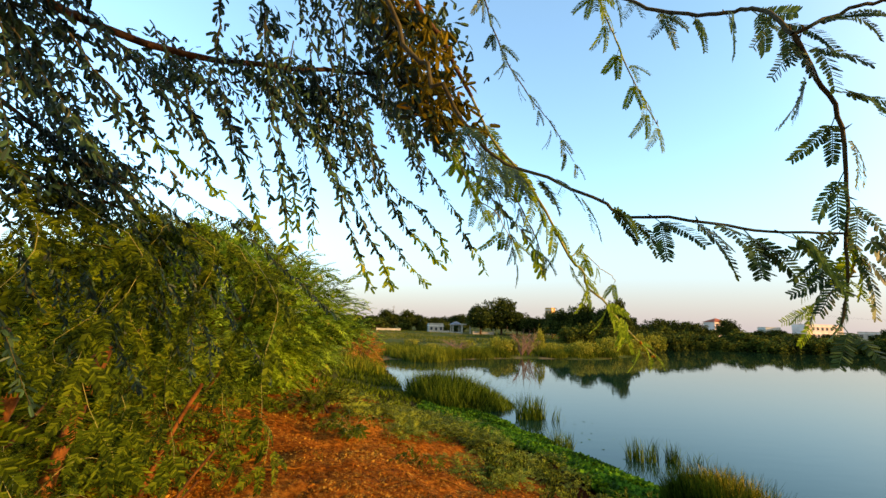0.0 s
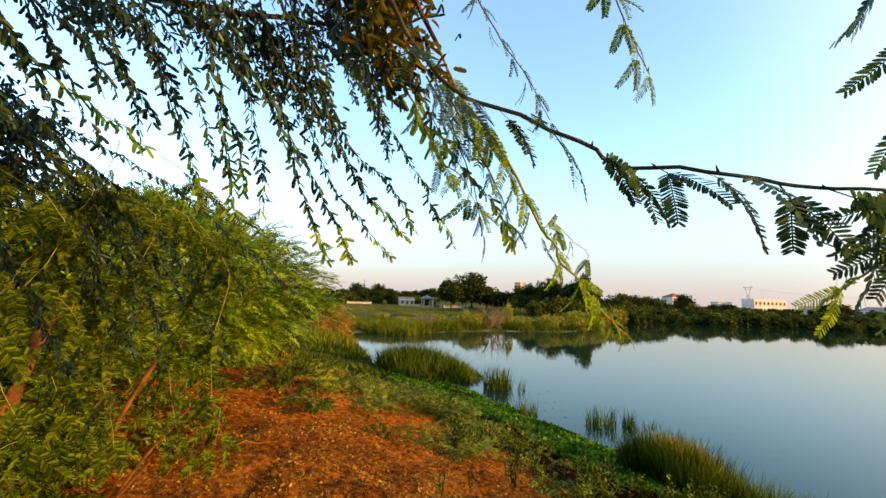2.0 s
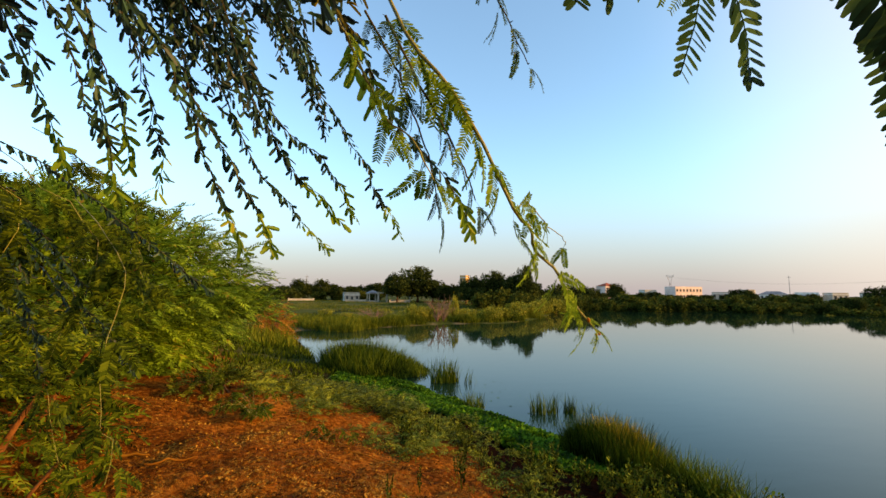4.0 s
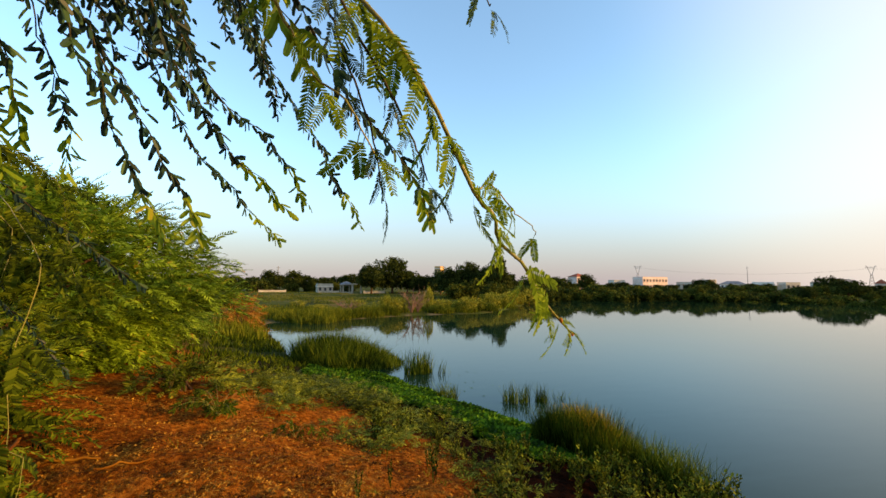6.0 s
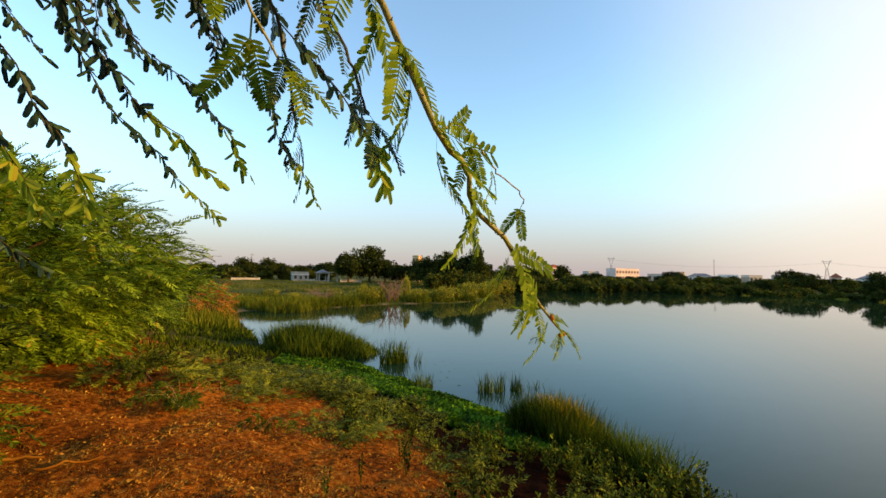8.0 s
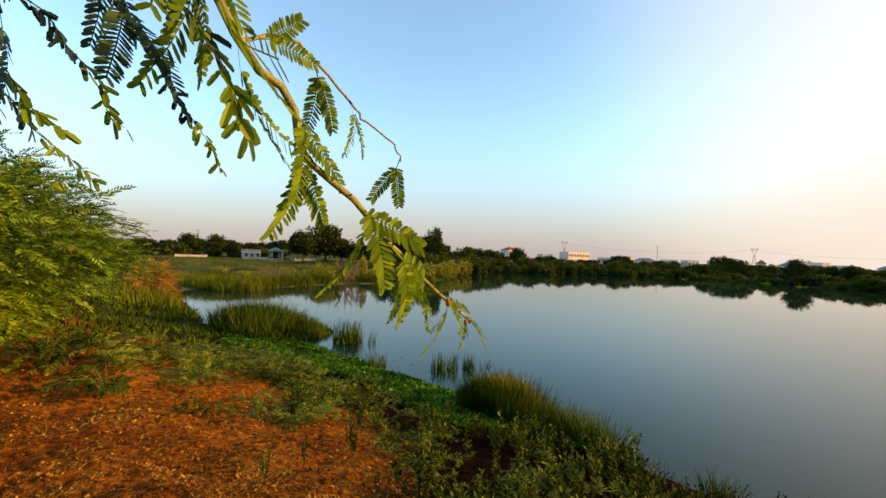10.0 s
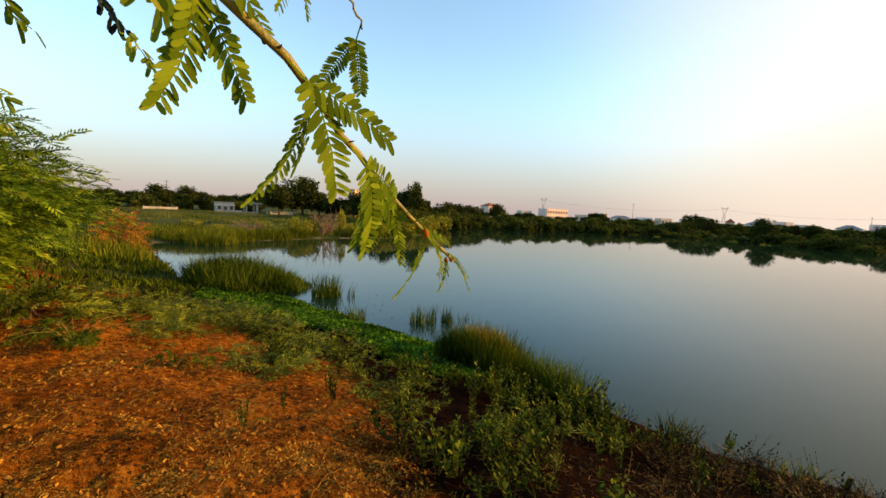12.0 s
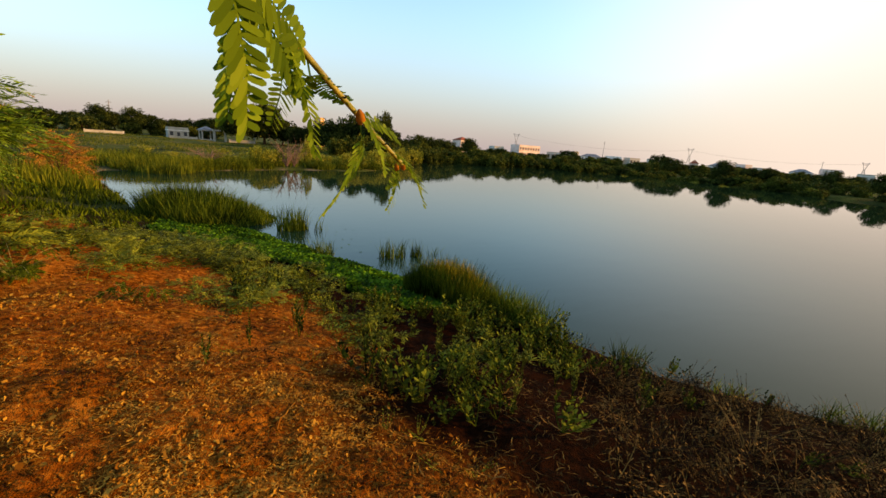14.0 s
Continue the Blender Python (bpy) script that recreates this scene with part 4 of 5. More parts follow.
# ---- herbs, creepers, litter on the near bank ----
def herb(seed, shoots=7, leaves=11, leaf=0.2, lean=0.42):
    """A bushy upright weed of height 1: leafy shoots from one root, oval leaves closer towards each tip."""
    gen = np.random.default_rng(seed)
    pieces = []
    for n in range(shoots):
        a = gen.uniform(0, 2 * math.pi)
        r = lean * gen.uniform(0.3, 1.4) if n else 0.05
        top = np.array([math.cos(a) * r, math.sin(a) * r, gen.uniform(0.55, 1.0) if n else 1.0])
        line = bezier((0, 0, 0), top * np.array([0.75, 0.75, 0.4]), top, 5)
        pieces.append(tube(line, np.linspace(0.014, 0.006, 5), 3))
        for i in range(leaves):
            u = 0.3 + 0.7 * ((i + 1) / leaves) ** 0.85
            p = np.array([np.interp(u, np.linspace(0, 1, 5), line[:, c]) for c in range(3)])
            ang = i * 2.4 + gen.uniform(0, 1)
            d = unit(np.array([math.cos(ang), math.sin(ang), gen.uniform(0.1, 0.8) + 0.9 * u * u]))
            side = unit(np.cross(d, [0, 0, 1]) + 1e-3)
            L = leaf * gen.uniform(0.7, 1.15) * (1.15 - 0.55 * u)
            k = np.array(lozenge(p, d, side, L, L * 0.6), float)
            pieces.append((k, np.array([(0, 1, 2, 5), (5, 2, 3, 4)])))
    return joined(pieces)


HERBS = [herb(200 + i, shoots=5 + i % 4) for i in range(8)]
STALKS = [herb(240 + i, shoots=4, leaves=8, leaf=0.13, lean=0.6) for i in range(5)]


def scatter(n, x0, x1, y0, y1, chance, gen):
    """Points on the ground where chance(x, y, d) allows."""
    x, y = gen.uniform(x0, x1, n), gen.uniform(y0, y1, n)
    d = shore_distance(x, y)
    ok = gen.random(n) < chance(x, y, d)
    x, y, d = x[ok], y[ok], d[ok]
    return np.stack([x, y, height(x, y)], -1), d


def cover(name, templates, P, size, material, label, category, gen, lean=0.25, sink=0.0):
    """Many small plants as one object."""
    out = []
    which = gen.integers(0, len(templates), len(P))
    for i, (V, F) in enumerate(templates):
        m = which == i
        if m.any():
            k = m.sum()
            M = yaw_frames(gen.uniform(0, 2 * math.pi, k), size[m], gen.normal(0, lean, (k, 2)))
            out.append(spread(V, F, M, P[m] - np.array([0, 0, sink])))
    V, F = joined(out)
    ob = new(name, quad_mesh(name, V, F, material))
    return tagged(ob, label, category, kind="stuff")


# how thick the green is: full near the water, ragged towards the bare top
def green_edge(y):
    """How far from the water the green reaches before the bare earth."""
    return np.interp(y, [2, 5, 7.3, 8.0, 8.5, 9.1, 10, 10.5, 13], [5.0, 5.0, 5.0, 5.8, 6.2, 7.0, 7.3, 7.75, 8.8])


def weed_chance(x, y, d):
    edge = np.minimum(green_edge(y), 5.2) + 1.2 * rough_noise(x, y, 1.6, 3, 21) - 0.28 * np.clip(y - 7.5, 0, 5)
    full = soft(edge + 0.5, edge - 0.5, d) * soft(-0.1, 0.25, d)
    thin = soft(3.6, 5.2, y) * soft(-1.2, 0.6, y - x - 0.6)
    full = full * np.where(y > 8.3, soft(2.9, 3.5, d + 0.8 * rough_noise(x, y, 0.9, 2, 28)), 1.0)
    return full * (0.08 + 0.92 * thin) * soft(-0.12, 0.1, rough_noise(x, y, 0.75, 2, 22))


gen_w = np.random.default_rng(51)
P, d = scatter(3300, -3, 8.5, 2.5, 17, weed_chance, gen_w)
cover("weed_cover", HERBS, P, gen_w.uniform(0.24, 0.6, len(P)) * (0.65 + 0.35 * soft(3.0, 6.5, P[:, 1])) * (1 - 0.4 * soft(7.5, 10, P[:, 1])), LEAF_WEED, "dark green weeds covering the slope above the water", "weeds", gen_w)

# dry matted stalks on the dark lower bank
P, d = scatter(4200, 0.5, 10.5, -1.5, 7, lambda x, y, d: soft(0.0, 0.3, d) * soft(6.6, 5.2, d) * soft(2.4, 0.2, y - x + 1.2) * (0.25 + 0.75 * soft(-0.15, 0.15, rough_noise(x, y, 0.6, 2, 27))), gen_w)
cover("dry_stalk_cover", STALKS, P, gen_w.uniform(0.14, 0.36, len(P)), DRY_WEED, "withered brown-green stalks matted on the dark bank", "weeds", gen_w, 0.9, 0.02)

# single upright weeds that stand over the rest
tall_weed_spots = [(2.0, 6.2, 0.62), (1.35, 6.9, 0.55), (2.5, 6.7, 0.6), (3.1, 7.1, 0.55), (2.9, 6.0, 0.5), (3.6, 6.5, 0.5), (1.5, 9.3, 0.45), (2.2, 8.4, 0.5),
                   (3.9, 7.4, 0.5), (4.4, 6.4, 0.45), (0.3, 5.9, 0.3), (0.75, 6.6, 0.32), (1.9, 5.3, 0.32), (2.7, 5.0, 0.3), (3.4, 5.4, 0.36), (2.8, 9.6, 0.4), (0.9, 8.0, 0.35)]
spot_gen = np.random.default_rng(58)
for i in range(30):
    x, y = float(spot_gen.uniform(1.4, 5.2)), float(spot_gen.uniform(4.6, 8.8))
    if 1.2 < float(shore_distance(np.array([x]), np.array([y]))[0]) < 5.6:
        tall_weed_spots.append((x, y, float(spot_gen.uniform(0.3, 0.55))))
for i, (x, y, s) in enumerate(tall_weed_spots):
    z = float(height(x, y))
    e = thing("weed", (x, y, z), "upright grey-green weed with small oval leaves", "weed", "upright weeds")
    V, F = herb(300 + i, shoots=4, leaves=16, leaf=0.17, lean=0.22)
    part("shoot", V * np.array([0.75 * s, 0.75 * s, s]) + np.array([x, y, z - 0.01]), F, LEAF_TALL, e)

# grey-green creeping seedlings on the upper slope
CREEP = []
for i in range(6):
    g2 = np.random.default_rng(400 + i)
    one = []
    for k in range(7):
        a = g2.uniform(0, 2 * math.pi)
        L = g2.uniform(0.5, 1.0)
        line = smooth_path([(0, 0, 0.02), (math.cos(a) * L * 0.45, math.sin(a) * L * 0.45, g2.uniform(0.15, 0.42)), (math.cos(a + 0.3) * L, math.sin(a + 0.3) * L, g2.uniform(0.03, 0.3))], 6)
        one.append(tube(line, np.linspace(0.010, 0.004, 6), 3))
        Q, D = leaf_places(line, 0.10, -0.25, g2, 0.12, 0.35)
        for q, dd in zip(Q, D):
            V, F = plume(g2, g2.uniform(0.18, 0.28), 0.10, 4)
            one.append(spread(V, F, frames_along(dd[None], twist=g2.normal(0, 0.4, 1)), q[None]))
    V, F = joined(one)
    CREEP.append((V * np.array([1, 1, 0.75]), F))


def creep_chance(x, y, d):
    edge = green_edge(y) + 0.7 * rough_noise(x, y, 1.0, 3, 26)
    band = soft(edge + 0.1, edge - 0.5, d) * soft(2.6, 3.4, d) * soft(17, 13, y) * soft(6.6, 7.6, y + 0.3 * x)
    band = band * (1 - 0.8 * soft(-1.8, -3.2, x) * soft(10.2, 11.2, y))
    return band * (0.06 + 0.94 * soft(0.0, 0.14, rough_noise(x, y, 0.8, 3, 23)))


gen_c = np.random.default_rng(52)
P, d = scatter(820, -5, 4, 5.5, 16.5, creep_chance, gen_c)
cover("creeper_cover", CREEP, P, gen_c.uniform(0.5, 0.95, len(P)), LEAF_CREEP, "grey-green mesquite seedlings creeping over the red earth", "seedlings", gen_c, 0.15)
P, d = scatter(240, -3.5, 2.2, 3.6, 8, lambda x, y, d: soft(-0.05, 0.25, rough_noise(x, y, 1.0, 2, 29)) * (d > 4.5), gen_c)
cover("seedling_cover", STALKS, P, gen_c.uniform(0.07, 0.2, len(P)), LEAF_CREEP, "scattered small seedlings on the bare earth", "seedlings", gen_c, 0.5)

# dry leaves and straw
gen_l = np.random.default_rng(53)
LITTER = []
for i in range(6):
    g2 = np.random.default_rng(500 + i)
    n = 4
    pts = np.cumsum(np.concatenate([[[0, 0, 0]], np.stack([g2.normal(0, 0.25, n), g2.uniform(0.5, 1, n), g2.normal(0, 0.12, n)], -1)]), axis=0)
    pts -= pts.mean(0)
    w = np.array([0.10, 0.13, 0.12, 0.10, 0.05]) * g2.uniform(0.3, 0.9)
    V = np.concatenate([np.stack([pts[:, 0] - w, pts[:, 1], pts[:, 2]], -1), np.stack([pts[:, 0] + w, pts[:, 1], pts[:, 2] + g2.normal(0, 0.06, 5)], -1)]) * 0.3
    LITTER.append((V, np.array([(k, k + 5, k + 6, k + 1) for k in range(4)])))


def box_blob(g2):
    """An uneven lump."""
    u = np.array([(x, y, z) for z in (-1, 1) for x, y in ((-1, -1), (1, -1), (1, 1), (-1, 1))], float)
    top = np.array([(x * 0.55, y * 0.55, 1.5) for x, y in ((-1, -1), (1, -1), (1, 1), (-1, 1))], float)
    V = np.concatenate([u * g2.uniform(0.6, 1.1, (8, 3)) * 0.7, top * g2.uniform(0.6, 1.0, (4, 3)) * 0.7])
    F = [(0, 1, 5, 4), (1, 2, 6, 5), (2, 3, 7, 6), (3, 0, 4, 7), (4, 5, 9, 8), (5, 6, 10, 9), (6, 7, 11, 10), (7, 4, 8, 11), (8, 9, 10, 11), (3, 2, 1, 0)]
    return V, np.array(F)


EARTH_CLOD = plain_material("earth_clod", (0.05, 0.013, 0.003), (0.30, 0.085, 0.012), 5.0, 0.95, 0.4)


def litter_chance(x, y, d):
    return soft(np.interp(y, [5, 8], [5.0, 3.2]), np.interp(y, [5, 8], [6.2, 4.4]), d) * (0.3 + 0.7 * soft(-0.1, 0.14, rough_noise(x, y, 0.6, 3, 24))) * soft(13, 7, np.hypot(x, y - 2))


P, d = scatter(60000, -5.5, 6.5, -2.5, 11, lambda x, y, d: litter_chance(x, y, d) * (0.35 + 0.65 * soft(-0.5, 1.6, y)), gen_l)
Q, d = scatter(75000, -3.2, 3.2, 1.9, 7.0, litter_chance, gen_l)
P = np.concatenate([P, Q])
P[:, 2] += 0.008
cover("leaf_litter", LITTER, P, gen_l.uniform(0.03, 0.11, len(P)), STRAW, "dry brown leaves and straw on the red earth", "litter", gen_l, 0.5)

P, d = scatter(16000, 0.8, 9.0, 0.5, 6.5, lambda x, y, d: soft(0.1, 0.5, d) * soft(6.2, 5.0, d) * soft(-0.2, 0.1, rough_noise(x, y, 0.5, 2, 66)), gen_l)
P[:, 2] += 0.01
cover("twig_litter", LITTER, P, gen_l.uniform(0.05, 0.17, len(P)), DRY_WEED, "dark broken twigs and stalks on the lower bank", "litter", gen_l, 0.6)


FLAKE = []
for i in range(4):
    g2 = np.random.default_rng(520 + i)
    V = np.array(lozenge((0, -0.5, 0), (0, 1, 0.1), (1, 0, g2.uniform(-0.5, 0.5)), 1, g2.uniform(0.35, 0.6)), float)
    V[:, 2] += g2.normal(0, 0.12, 6) + np.array([0.35, 0.1, 0.1, 0.45, 0.1, 0.1]) * g2.uniform(0.2, 1.0)
    FLAKE.append((V, np.array([(0, 1, 2, 5), (5, 2, 3, 4)])))
P, d = scatter(60000, -5, 5, 1.6, 10, litter_chance, gen_l)
Q, d = scatter(34000, -1.6, 3.4, 2.6, 6.4, litter_chance, gen_l)
P = np.concatenate([P, Q])
P[:, 2] += 0.008
cover("dry_leaf_litter", FLAKE, P, gen_l.uniform(0.012, 0.044, len(P)), STRAW, "small curled dry leaves strewn over red earth", "litter", gen_l, 0.6)
CLOD = []
for i in range(4):
    g2 = np.random.default_rng(540 + i)
    V, F = box_blob(g2)
    CLOD.append((V, F))
P, d = scatter(5000, -4.5, 5, 1.8, 9, lambda x, y, d: soft(np.interp(y, [5, 8], [5.4, 3.8]), np.interp(y, [5, 8], [6.4, 4.8]), d) * soft(-0.1, 0.2, rough_noise(x, y, 0.8, 2, 61)), gen_l)
cover("earth_clod", CLOD, P, gen_l.uniform(0.004, 0.015, len(P)), EARTH_CLOD, "small red earth clods and stones on the bank", "clods", gen_l, 0.1)


def stick(x, y, length, yaw, r, seed, label):
    gen = np.random.default_rng(seed)
    t = np.linspace(-0.5, 0.5, 8)
    X, Y = x + math.cos(yaw) * t * length, y + math.sin(yaw) * t * length
    line = np.stack([X, Y, height(X, Y) + r * 1.6], -1)
    line[:, :2] += gen.normal(0, 0.012, (8, 2))
    V, F = tube(line, np.linspace(r, r * 0.5, 8), 6)
    ob = new("stick", quad_mesh("stick", V, F, STRAW, True))
    return tagged(ob, label, "stick", "fallen sticks")


stick(-2.0, 6.6, 0.5, 0.55, 0.014, 1, "pale dry stick lying on red earth")
stick(-2.6, 6.9, 0.5, 0.05, 0.02, 2, "flat grey-brown stick lying on red earth")
stick(0.9, 5.0, 0.7, 0.9, 0.008, 3, "thin brown twig lying on red earth")
stick(1.7, 4.4, 0.9, -0.75, 0.007, 4, "thin brown twig lying on red earth")
stick(0.2, 7.6, 0.8, -0.35, 0.012, 5, "dark fallen twig among seedlings")


# the broken stump seen among the thicket
def broken_stem(x, y, tall, lean, r, seed):
    z = float(height(x, y))
    line = smooth_path([(x, y, z - 0.05), (x + lean * 0.4, y + 0.05, z + tall * 0.5), (x + lean, y, z + tall)], 12)
    gen = np.random.default_rng(seed)
    V, F = tube(line, np.linspace(r, r * 0.7, 12) * gen.uniform(0.88, 1.12, 12), 8)
    ob = new("dead_stem", quad_mesh("dead_stem", V, F, DEAD_BARK, True))
    return tagged(ob, "broken red-brown dead stem leaning in the thicket", "dead stem", "dead stems")


broken_stem(-2.45, 3.15, 1.35, 0.34, 0.05, 6)
for i, (x, y, tall, lean) in enumerate(((-2.5, 3.8, 1.0, -0.4), (-2.2, 4.1, 0.75, 0.5), (-2.35, 4.6, 0.9, 0.6))):
    broken_stem(x, y, tall, lean, 0.010 + 0.002 * i, 10 + i)
broken_stem(-3.35, 4.7, 1.5, 0.42, 0.06, 1)
broken_stem(-3.1, 5.6, 1.1, 0.5, 0.03, 2)
broken_stem(-4.3, 7.6, 1.2, -0.5, 0.035, 3)
broken_stem(-4.0, 7.7, 1.0, 0.55, 0.03, 4)


# ---- water plants ----
def blade(seed, segs=4):
    gen = np.random.default_rng(seed)
    t = np.linspace(0, 1, segs + 1)
    bend = gen.uniform(0.05, 0.45)
    x = bend * t**2.2
    z = t * (1 - 0.25 * bend * t)
    w = 0.012 * (1 - t**1.6) + 0.0012
    V = np.concatenate([np.stack([x, -w, z], -1), np.stack([x, w, z], -1)])
    n = segs + 1
    return V, np.array([(k, k + n, k + n + 1, k + 1) for k in range(segs)])


BLADES = [blade(600 + i) for i in range(8)]


def clump(name, spots, tall, label, category, material, gen, width=1.0, group="", lean=0.12):
    """A stand of reeds or grass: every blade its own strip."""
    out = []
    which = gen.integers(0, len(BLADES), len(spots))
    for i, (V, F) in enumerate(BLADES):
        m = which == i
        if m.any():
            k = m.sum()
            M = yaw_frames(gen.uniform(0, 2 * math.pi, k), np.ones(k), gen.normal(0, lean, (k, 2)))
            M[:, :, 2] *= tall[m][:, None]
            M[:, :, 0] *= tall[m][:, None]
            M[:, :, 1] *= width
            out.append(spread(V, F, M, spots[m]))
    V, F = joined(out)
    c = spots.mean(0)
    e = thing(name, (float(c[0]), float(c[1]), float(max(0, spots[:, 2].min()))), label, category, group)
    part("blade", V, F, material, e)
    return e


def oval_spots(n, cx, cy, rx, ry, turn, gen, power=0.5):
    a, r = gen.uniform(0, 2 * math.pi, n), gen.random(n) ** power
    u, v = np.cos(a) * r, np.sin(a) * r
    c, s = math.cos(radians(turn)), math.sin(radians(turn))
    x, y = cx + u * rx * c - v * ry * s, cy + u * rx * s + v * ry * c
    z = np.maximum(height(x, y), -0.12)
    return np.stack([x, y, z], -1), r


gen_r = np.random.default_rng(54)
S, r = oval_spots(5600, 0.9, 22.2, 3.0, 2.1, -38, gen_r)
clump("reed_bed", S, (0.25 + 1.4 * np.clip(1 - r**2, 0, 1) ** 0.6) * (1 - 0.16 * (S[:, 0] - 0.4)) * gen_r.uniform(0.75, 1.1, len(S)), "dense rounded bed of green reeds standing in the pond", "reeds", REED, gen_r, 1.4, "reed beds", 0.3)
S, r = oval_spots(300, 3.75, 18.9, 0.6, 0.45, 0, gen_r)
clump("reed_bed", S, gen_r.uniform(0.4, 1.25, len(S)), "thin outlying reeds beside the reed bed in the pond", "reeds", REED, gen_r, 1.3, "reed beds")
S, r = oval_spots(22, 4.75, 18.6, 0.4, 0.4, 0, gen_r)
clump("reed_bed", S, gen_r.uniform(0.4, 0.8, len(S)), "a few single reeds in open water", "reeds", REED, gen_r, 1.2, "reed beds")
S, r = oval_spots(150, 5.95, 13.9, 0.5, 0.3, 0, gen_r)
clump("reed_tuft", S, gen_r.uniform(0.35, 0.85, len(S)), "sparse reed tuft standing in shallow water", "reeds", REED, gen_r, 0.9, "reed tufts")
S, r = oval_spots(75, 6.8, 13.8, 0.26, 0.22, 0, gen_r)
clump("reed_tuft", S, gen_r.uniform(0.3, 0.75, len(S)), "sparse reed tuft standing in shallow water", "reeds", REED, gen_r, 0.9, "reed tufts")
S, r = oval_spots(26, 7.5, 13.9, 0.4, 0.2, 0, gen_r)
clump("reed_tuft", S, gen_r.uniform(0.2, 0.45, len(S)), "few short reeds in open water", "reeds", REED, gen_r, 0.9, "reed tufts", 0.35)
S, r = oval_spots(4200, 5.5, 9.6, 1.35, 0.75, 112, gen_r)
topped_clump = clump("grass_clump", S, (0.3 + 0.75 * np.sqrt(np.clip(1 - r**2, 0, 1))) * gen_r.uniform(0.7, 1.15, len(S)), "thick grass clump with sunlit yellow tops at the water's edge", "grass", REED_DRY, gen_r, 0.75, "bank grass", 0.2)
# extra blades over the dome hold the sunlit gold in their colour
T, r = oval_spots(900, 5.58, 9.6, 0.95, 0.55, 112, gen_r)
T[:, 2] += 0.6 * np.sqrt(np.clip(1 - r**2, 0, 1))
which = gen_r.integers(0, len(BLADES), len(T))
tops = []
for i, (V, F) in enumerate(BLADES):
    m = which == i
    M = yaw_frames(gen_r.uniform(0, 6.28, m.sum()), gen_r.uniform(0.3, 0.55, m.sum()), gen_r.normal(0, 0.25, (m.sum(), 2)))
    tops.append(spread(V * np.array([1, 1.3, 1]), F, M, T[m]))
V, F = joined(tops)
part("sunlit_top", V, F, LIT_TOP, topped_clump, "golden grass tops with sunlight put into their colour")
S, r = oval_spots(1100, 6.15, 8.0, 0.85, 0.34, 105, gen_r)
clump("grass_clump", S, gen_r.uniform(0.35, 0.85, len(S)), "green grass clump at the water's edge", "grass", REED, gen_r, 0.75, "bank grass", 0.3)
S, r = oval_spots(110, 7.05, 5.8, 0.32, 0.22, 100, gen_r)
clump("grass_tuft", S, gen_r.uniform(0.25, 0.52, len(S)), "small green grass tuft on the waterline", "grass", REED_DRY, gen_r, 0.7, "bank grass", 0.3)
S, r = oval_spots(60, 7.8, 4.4, 0.4, 0.25, 140, gen_r)
clump("grass_tuft", S, gen_r.uniform(0.15, 0.34, len(S)), "small green grass tuft on the waterline", "grass", REED, gen_r, 0.6, "bank grass", 0.4)
S, r = oval_spots(110, 8.8, 3.1, 0.5, 0.3, 140, gen_r)
clump("grass_tuft", S, gen_r.uniform(0.15, 0.4, len(S)), "small green grass tuft on the waterline", "grass", REED, gen_r, 0.6, "bank grass", 0.4)
S, r = oval_spots(160, 3.75, 14.5, 0.45, 0.3, 120, gen_r)
clump("grass_tuft", S, gen_r.uniform(0.3, 0.75, len(S)), "green grass tuft beside the waterweed", "grass", REED, gen_r, 0.9, "bank grass", 0.2)

# bright floating weed along the edge
PAD = []
for i in range(4):
    g2 = np.random.default_rng(700 + i)
    ps = []
    for k in range(7):
        a = k * 0.9 + g2.uniform(0, 0.5)
        d = unit(np.array([math.cos(a), math.sin(a), g2.uniform(0.3, 1.4)]))
        side = unit(np.cross(d, [0, 0, 1.0]))
        L = g2.uniform(0.6, 1.0)
        ps.append((np.array(lozenge((0, 0, 0), d, side, L, L * 0.6), float), np.array([(0, 1, 2, 5), (5, 2, 3, 4)])))
    PAD.append(joined(ps))


def mat_spots(n, gen):
    x, y = gen.uniform(-0.8, 6.6, n), gen.uniform(8.6, 21.4, n)
    d = shore_distance(x, y)
    wig = rough_noise(x, y, 1.2, 3, 25)
    outer = np.interp(y, [8.6, 11.6, 12.7, 14.3, 15.9, 17.2, 18.6, 20, 21.4], [5.9, 5.1, 4.7, 3.8, 3.4, 2.9, 2.3, 1.2, 0.0])
    ok = (d < 2.5 + 1.2 * wig) & (x < outer + 0.9 * wig)
    return np.stack([x[ok], y[ok], np.maximum(height(x[ok], y[ok]), 0) + 0.01], -1)


gen_m = np.random.default_rng(55)
P = mat_spots(21000, gen_m)
cover("waterweed_mat", PAD, P, gen_m.uniform(0.10, 0.21, len(P)), LEAF_MAT, "bright green waterweed mat along the pond edge", "waterweed", gen_m, 0.2)
n = 18
x = gen_m.uniform(4.2, 6.4, n)
y = gen_m.uniform(13, 18.5, n)
ok = shore_distance(x, y) < -0.3
P = np.stack([x[ok], y[ok], np.full(ok.sum(), 0.006)], -1)
cover("floating_leaf", [(V * np.array([1.6, 0.7, 0.08]), F) for V, F in PAD], P, gen_m.uniform(0.03, 0.07, len(P)), LEAF_MAT, "loose floating leaves on the still water", "waterweed", gen_m, 0.05)

# ---- the marsh meadow across the inlet ----
def meadow_spots(n, gen, x0, x1, y0, y1, test):
    x, y = gen.uniform(x0, x1, n), gen.uniform(y0, y1, n)
    d = shore_distance(x, y)
    ok = test(x, y, d)
    return np.stack([x[ok], y[ok], np.maximum(height(x[ok], y[ok]), -0.05)], -1), d[ok]


gen_d = np.random.default_rng(56)
